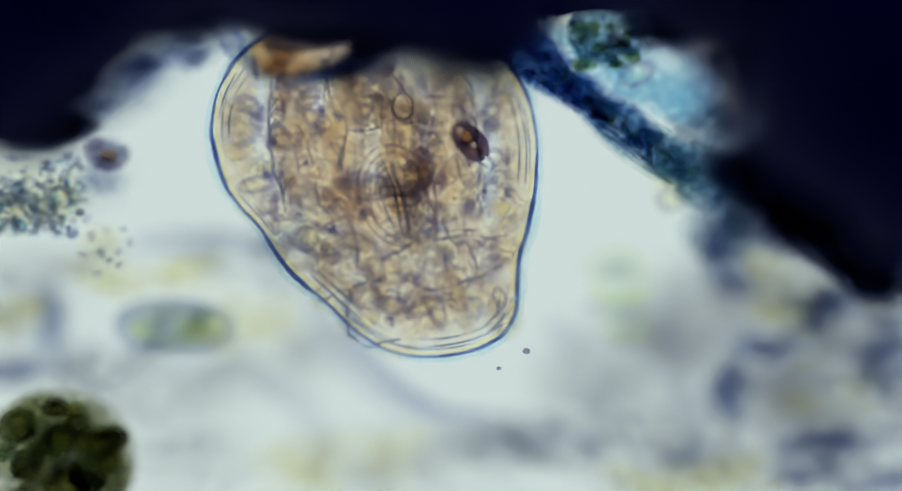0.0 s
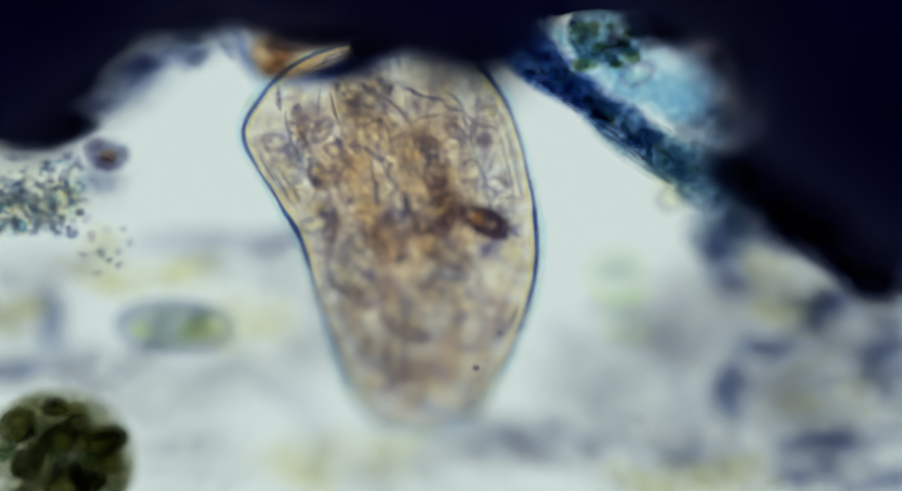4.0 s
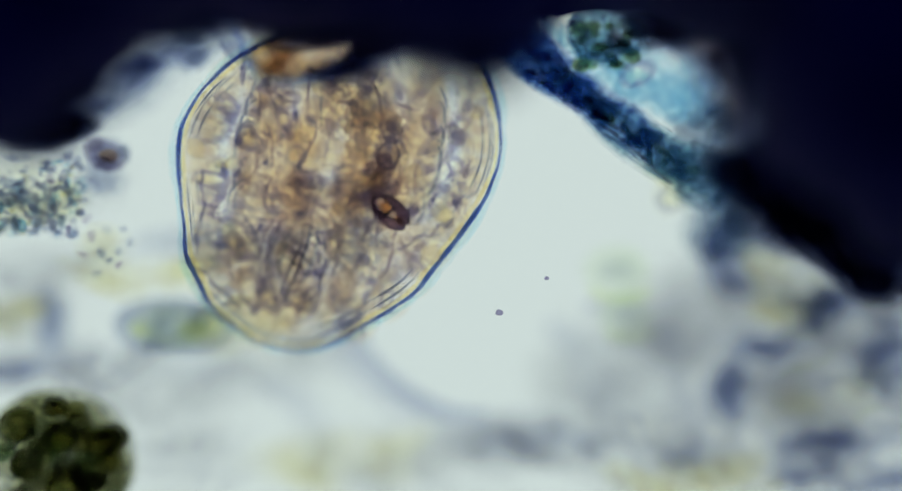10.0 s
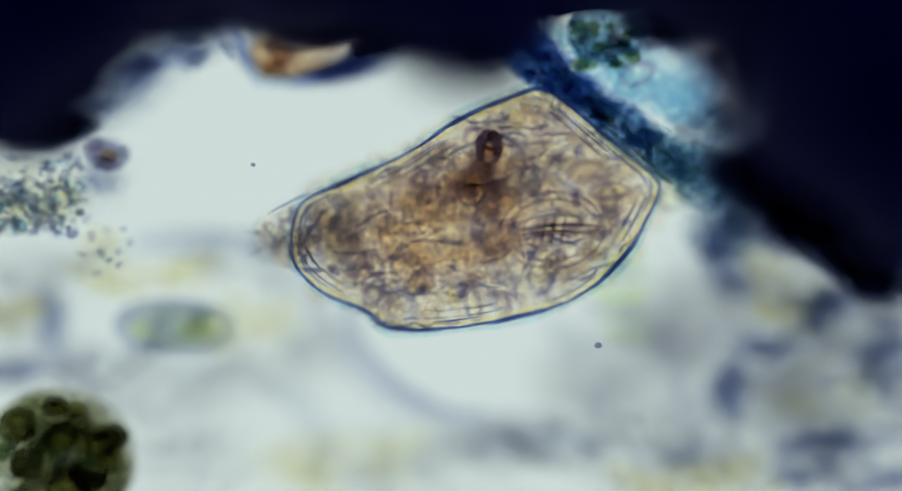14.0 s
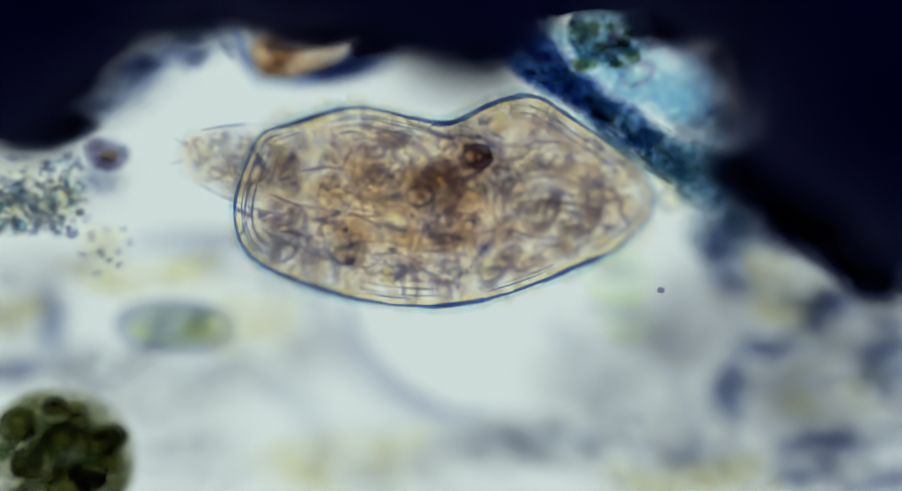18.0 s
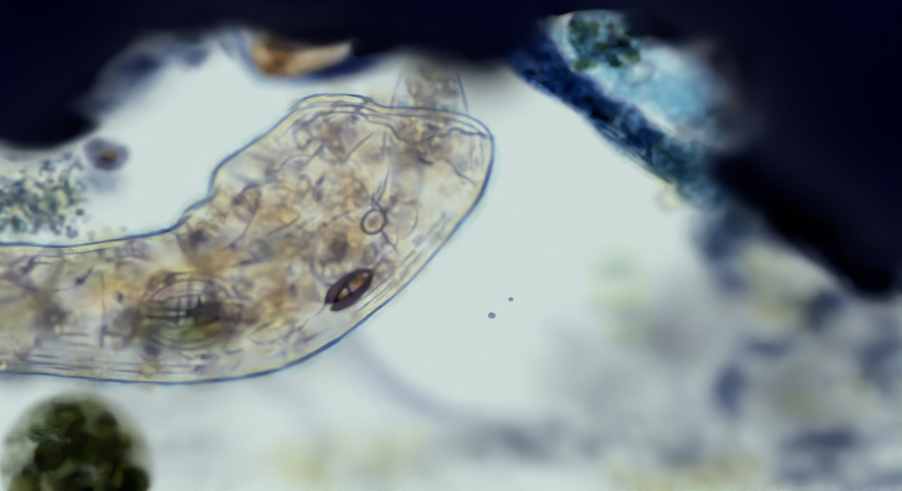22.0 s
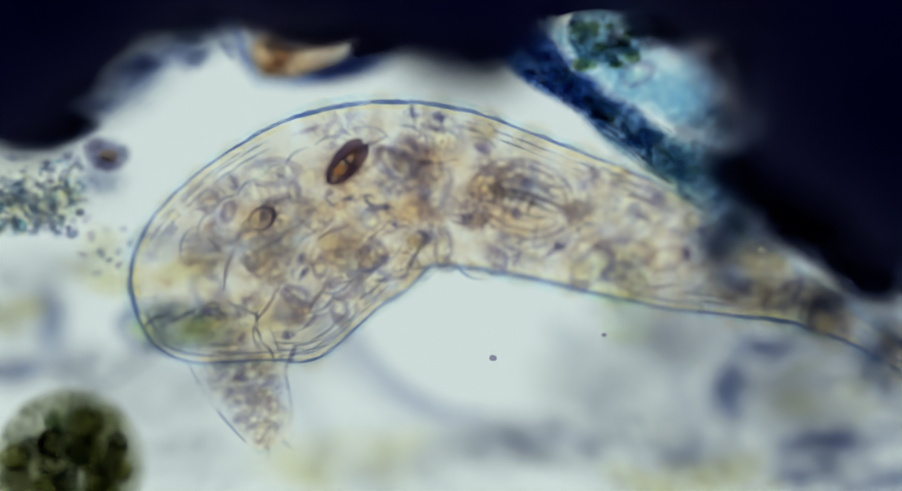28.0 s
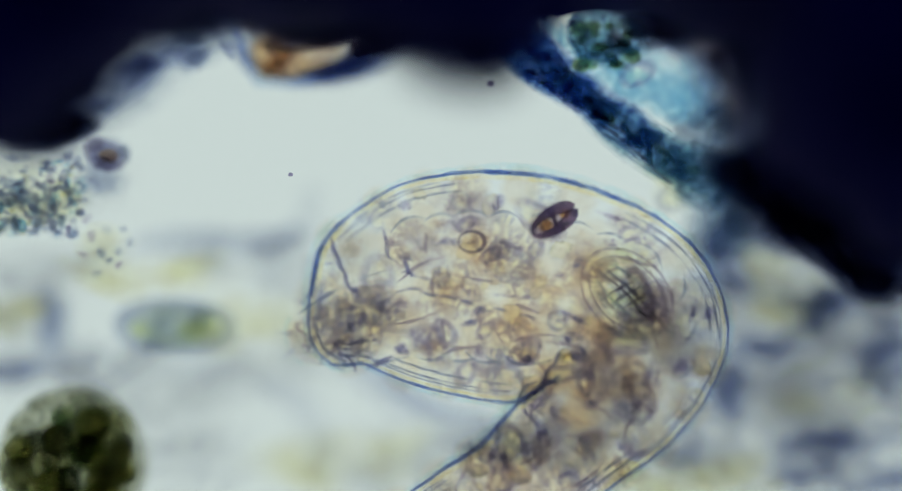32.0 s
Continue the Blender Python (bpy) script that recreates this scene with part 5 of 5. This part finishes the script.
    shape(32.0, (530, 560, 545, 470, 565, 410, 640, 350, 720, 310, 840, 297, 960, 305, 1080, 345, 1180, 400, 1245, 480, 1270, 580, 1240, 680, 1150, 790, 1050, 850, 900, 980), (600, 640, 620, 625, 680, 655, 760, 680, 840, 695, 890, 700, 920, 685, 970, 655, 930, 680, 890, 710, 830, 780, 760, 820, 560, 960), (960, 385), (820, 420), (1090, 510))
    folds(0.0, (610, 500, 680, 475, 740, 500, 780, 505, 880, 460), (555, 515, 610, 505, 600, 580, 700, 615), (470, 200, 478, 280, 490, 355), (660, 445, 740, 415, 810, 405, 880, 410), (600, 225, 680, 215, 760, 210, 840, 300))
    folds(1.0, (920, 120, 950, 190, 975, 280, 1010, 340), (640, 455, 700, 480, 800, 490, 900, 470), (700, 110, 715, 180, 740, 230), (870, 215, 910, 225, 940, 250), (980, 420, 1010, 440, 1060, 420))
    folds(2.0, (820, 390, 900, 350, 980, 330, 1050, 320), (720, 475, 830, 480, 920, 475, 980, 455), (490, 165, 560, 200, 500, 250), (840, 180, 890, 180, 940, 210, 1010, 290), (1000, 465, 1070, 440, 1140, 380))
    folds(3.0, (560, 500, 600, 535, 680, 550), (710, 395, 740, 430, 770, 465), (450, 180, 510, 250, 530, 310), (880, 170, 895, 260, 900, 340), (905, 490, 895, 420, 870, 370))
    folds(6.0, (345, 300, 400, 285, 450, 305, 500, 340), (700, 280, 710, 220, 720, 160), (400, 585, 450, 600, 400, 540), (720, 160, 800, 210, 900, 260), (720, 290, 800, 300, 870, 345))
    folds(7.0, (290, 290, 400, 285, 500, 290, 600, 290), (640, 285, 680, 250, 710, 190), (720, 250, 780, 300, 840, 340), (800, 215, 850, 235, 885, 290), (250, 300, 245, 340, 260, 400))
    folds(8.0, (560, 260, 600, 300, 650, 310), (680, 330, 740, 290, 795, 260), (600, 160, 660, 200, 740, 250), (720, 120, 750, 200, 790, 250), (140, 330, 200, 300, 300, 260))
    folds(9.0, (370, 450, 400, 480, 450, 510), (380, 330, 375, 400, 360, 440), (480, 240, 520, 200, 540, 160), (740, 430, 800, 360, 870, 280), (600, 400, 605, 450, 595, 490))
    folds(10.0, (345, 300, 350, 360, 340, 430), (330, 450, 380, 500, 440, 540), (690, 430, 760, 400, 820, 330), (650, 500, 620, 550, 580, 570), (560, 410, 560, 470, 550, 500))
    folds(11.0, (425, 300, 425, 380, 440, 450), (570, 290, 580, 320, 580, 350), (820, 180, 840, 230, 855, 290), (640, 290, 700, 310, 750, 370), (430, 180, 500, 180, 560, 150))
    folds(12.0, (825, 160, 870, 180, 905, 200), (900, 430, 960, 400, 1020, 370), (610, 180, 620, 220, 590, 290, 580, 350), (720, 310, 800, 295, 880, 320), (860, 515, 940, 515, 1040, 500))
    folds(13.0, (800, 240, 860, 270, 910, 285), (460, 330, 520, 290, 560, 320), (400, 270, 450, 250, 500, 240), (710, 545, 800, 565, 900, 555, 1030, 510), (840, 480, 900, 470, 960, 490))
    folds(14.0, (790, 210, 850, 215, 960, 225), (560, 370, 540, 400, 520, 450), (650, 560, 720, 560, 800, 565), (1000, 490, 1060, 460, 1110, 400), (880, 400, 950, 410, 1000, 420))
    folds(17.0, (430, 430, 480, 460, 540, 500), (390, 300, 380, 370, 400, 400), (640, 440, 700, 470, 750, 500), (480, 200, 540, 180, 600, 170), (880, 340, 950, 350, 1040, 330))
    folds(18.0, (440, 260, 470, 300, 430, 340, 420, 420), (620, 470, 720, 490, 860, 470, 1000, 440), (700, 210, 760, 230, 800, 250), (1040, 310, 1080, 350, 1090, 400), (720, 405, 780, 410, 810, 415))
    folds(19.0, (490, 220, 560, 180, 640, 150), (600, 440, 640, 430, 660, 460), (720, 470, 820, 470, 920, 450), (900, 220, 910, 290, 960, 340), (970, 410, 1010, 380, 1040, 380))
    folds(20.0, (780, 530, 800, 480, 790, 440), (700, 390, 735, 430, 745, 500), (690, 130, 680, 200, 690, 260), (1120, 330, 1135, 390, 1145, 440), (1000, 370, 1050, 380, 1090, 370))
    folds(21.0, (590, 420, 650, 420, 700, 430, 755, 430), (790, 220, 850, 190, 895, 165), (620, 260, 680, 330, 740, 340), (640, 630, 740, 640, 840, 630), (145, 470, 150, 530, 160, 580))
    folds(22.0, (665, 220, 740, 270, 830, 315), (530, 215, 590, 180, 640, 200), (740, 250, 780, 230, 860, 225), (650, 320, 670, 400, 680, 440), (260, 545, 300, 560, 360, 525))
    folds(23.0, (230, 350, 220, 400, 300, 440), (300, 390, 340, 370, 390, 360), (690, 540, 740, 545, 795, 545), (610, 690, 640, 650, 700, 640), (240, 480, 290, 500, 290, 560))
    folds(24.0, (120, 440, 160, 390, 200, 370), (250, 400, 330, 410, 450, 430), (700, 500, 740, 550, 770, 570), (690, 760, 760, 720, 820, 690), (300, 510, 250, 580, 210, 640))
    folds(25.0, (500, 640, 560, 610, 620, 605), (410, 390, 480, 440, 540, 500, 560, 550), (630, 590, 680, 640, 690, 680), (760, 700, 755, 740, 740, 760), (460, 650, 500, 700, 560, 750))
    folds(28.0, (255, 555, 320, 550, 390, 540), (410, 515, 450, 550, 440, 590, 480, 620), (560, 350, 640, 345, 690, 370), (700, 190, 760, 205, 800, 225), (660, 480, 700, 475, 740, 430))
    folds(29.0, (525, 400, 560, 440, 550, 400), (650, 360, 655, 400, 660, 440), (600, 545, 640, 555, 650, 510), (1000, 520, 1060, 545, 1120, 540), (560, 490, 580, 520, 600, 540))
    folds(30.0, (850, 540, 850, 600, 870, 650, 880, 700), (720, 620, 800, 590, 860, 580), (870, 540, 960, 540, 1080, 560), (700, 720, 760, 715, 830, 715), (1290, 560, 1280, 640, 1290, 720))
    folds(31.0, (690, 510, 700, 570, 690, 640), (800, 645, 860, 650, 940, 640), (810, 520, 850, 560, 880, 600), (780, 690, 820, 680, 880, 700), (1140, 410, 1145, 460, 1170, 520))
    folds(32.0, (920, 690, 950, 660, 970, 620), (640, 525, 740, 500, 860, 540, 930, 550), (680, 400, 690, 450, 740, 490), (570, 420, 590, 450, 620, 500), (640, 590, 580, 600, 620, 640))
    times = [s[0] for s in SHAPES]
    flanks, organs, lifts = ([s[k] for s in SHAPES] for k in (1, 2, 3))
    root, turned = [], {}
    fold_times = [f[0] for f in FOLDS]
    fold_at = [np.array([[inside(*spline(flanks, times, t), place) for place in strew(lines[c], len(CREASES[c]))] for t, lines in FOLDS]).swapaxes(0, 1) for c in range(len(CREASES))]

    def put(ob, t, place, angle, base, pitch=0.0):
        last = turned.get(ob.name)
        if last is not None:
            while angle - last > math.pi:
                angle -= math.tau
            while angle - last < -math.pi:
                angle += math.tau
        turned[ob.name] = angle
        rows.setdefault(ob.name, (ob, []))[1].append((t, Matrix.Translation(place - base) @ Matrix.Rotation(angle, 4, "Z") @ Matrix.Rotation(pitch, 4, "Y")))

    for k in range(129):
        t = k * 0.25
        (p, q), org, lift = spline(flanks, times, t), spline(organs, times, t), spline(lifts, times, t)
        a, b = p, q
        ring, run = outline(a, b)
        mid = (a + b) / 2
        c = mid[7:34].mean(0)
        base = world_of(c[0], c[1], 0)
        root.append((t, Matrix.Translation(base)))

        wide, step = np.linalg.norm(a - b, axis=1), np.linalg.norm(mid[1:] - mid[:-1], axis=1)
        mass = np.concatenate([[0], np.cumsum((wide[1:] + wide[:-1]) * step)])
        mass /= mass[-1]

        def along(s, even=True):
            g = float(np.interp(s, mass, np.arange(N + 1))) if even else s * N
            g = min(max(g, 0.0), float(N))
            i = min(int(g), N - 1)
            f = g - i
            d = mid[min(i + 3, N)] - mid[max(i - 2, 0)]
            return a[i] * (1 - f) + a[i + 1] * f, b[i] * (1 - f) + b[i + 1] * f, math.atan2(-d[1], d[0])

        for ob, s, u, z, own in PIECES:
            l, r, ang = along(s)
            place = (l + r) / 2 + (l - r) / 2 * u
            h = lift[0] * (1 - s) ** 2 + lift[1] * s * s
            put(ob, t, world_of(*place, z + h), ang + math.radians(own), base)
        for ob, s, flank, z, own in WRINKLES:
            l, r, ang = along(s)
            edge, other = (a, b) if flank > 0 else (b, a)
            i = min(max(int(round(np.interp(s, mass, np.arange(N + 1)))), 6), N - 6)
            inward = other[i] - edge[i]
            bend = float(np.dot(edge[i] - (edge[i - 6] + edge[i + 6]) / 2, inward) / max(np.linalg.norm(inward), 1e-6))
            u = flank * (0.60 + 0.40 * min(max(bend / 30.0, 0.0), 1.0))
            h = lift[0] * (1 - s) ** 2 + lift[1] * s * s
            put(ob, t, world_of(*((l + r) / 2 + (l - r) / 2 * u), z + h), ang + math.radians(own), base)
        for c, chain in enumerate(CREASES):
            way = []
            for k in range(len(chain)):
                l, r, _ = along(np.interp(t, fold_times, fold_at[c][k, :, 0]), False)
                u = np.interp(t, fold_times, fold_at[c][k, :, 1])
                way.append((l + r) / 2 + (l - r) / 2 * u)
            for k, ob in enumerate(chain):
                d = way[min(k + 1, len(way) - 1)] - way[max(k - 1, 0)]
                s = float(np.interp(t, fold_times, fold_at[c][k, :, 0]))
                put(ob, t, world_of(*way[k], 0.012 + lift[0] * (1 - s) ** 2 + lift[1] * s * s), math.atan2(-d[1], d[0]), base)
        for i, ob in enumerate(PLATES):
            g = run[-1] * (i + 0.5) / COUNT
            j = min(int(np.searchsorted(run, g, "right")) - 1, len(ring) - 1)
            nxt, prv = ring[(j + 3) % len(ring)], ring[(j - 2) % len(ring)]
            f = (g - run[j]) / max(run[j + 1] - run[j], 1e-6)
            place = ring[j] * (1 - f) + ring[(j + 1) % len(ring)] * f
            d = nxt - prv
            s = min(j, N) / N if j < N + 4 else min(max(0.0, 1 - (j - N - 9) / N), 1.0)
            h = lift[0] * (1 - s) ** 2 + lift[1] * s * s
            put(ob, t, world_of(*place, 0.002 + 0.016 * math.sin(0.11 * i + 1.0) + h), math.atan2(-d[1], d[0]), base)
        fx, fy, fa = (float(np.interp(t, [e[0] for e in FEET], [e[k] for e in FEET])) for k in (1, 2, 3))
        put(FOOT, t, world_of(fx, fy, lift[0] - 0.012), math.radians(fa + 180), base)
        for ob, o, z in ((PELLET, org[0], 0.012), (VACUOLE, org[1], 0.010), (MASTAX, org[2], 0.008)):
            s = int(np.argmin(np.linalg.norm(mid - o, axis=1)))
            ang = along(s / N, False)[2]
            h = lift[0] * (1 - s / N) ** 2 + lift[1] * (s / N) ** 2
            roll = math.radians(float(np.interp(t, [e[0] for e in ROLL], [e[1] for e in ROLL]))) if ob is PELLET else 0.0
            pitch = math.radians(float(np.interp(t, [e[0] for e in PITCH], [e[1] for e in PITCH]))) if ob is PELLET else 0.0
            put(ob, t, world_of(*o, z + h), ang + roll, base, pitch)
    walk(ROTIFER, root)
    for ob, r in rows.values():
        walk(ob, r)
    walk(ALGA, [(0.0, Matrix.Translation(ALGA.location)), (20.5, Matrix.Translation(at(100, 798, -0.03))), (22.0, Matrix.Translation(at(135, 812, -0.03)) @ pose(0, 0, 0, 0, 0, -35)),
                (24.5, Matrix.Translation(at(120, 812, -0.03)) @ pose(0, 0, 0, 0, 0, -60)), (32.0, Matrix.Translation(at(128, 806, -0.03)) @ pose(0, 0, 0, 0, 0, -70))])
    for ob, track in zip(SPECKS, (
            [(0, 915, 610), (3, 860, 640), (6, 778, 620), (7, 750, 582), (8, 660, 520), (9, 856, 545), (10, 868, 543), (11, 922, 537), (12, 995, 628), (13, 967, 661),
             (14, 1040, 600), (17, 1120, 540), (19, 1167, 482), (22, 855, 548), (23, 923, 467), (24, 925, 462), (25, 868, 520), (28, 857, 622), (30, 900, 560), (32, 853, 145)],
            [(0, 867, 640), (6, 870, 550), (7, 840, 515), (8, 740, 443), (9, 903, 465), (11, 957, 488), (12.5, 700, 380), (14, 440, 286), (18, 600, 400), (22, 888, 520),
             (24, 910, 398), (25, 775, 528), (28, 1050, 582), (30, 557, 525), (32, 505, 303)])):
        walk(ob, [(t, Matrix.Translation(at(x, y, 0.0))) for t, x, y in track])


motions()
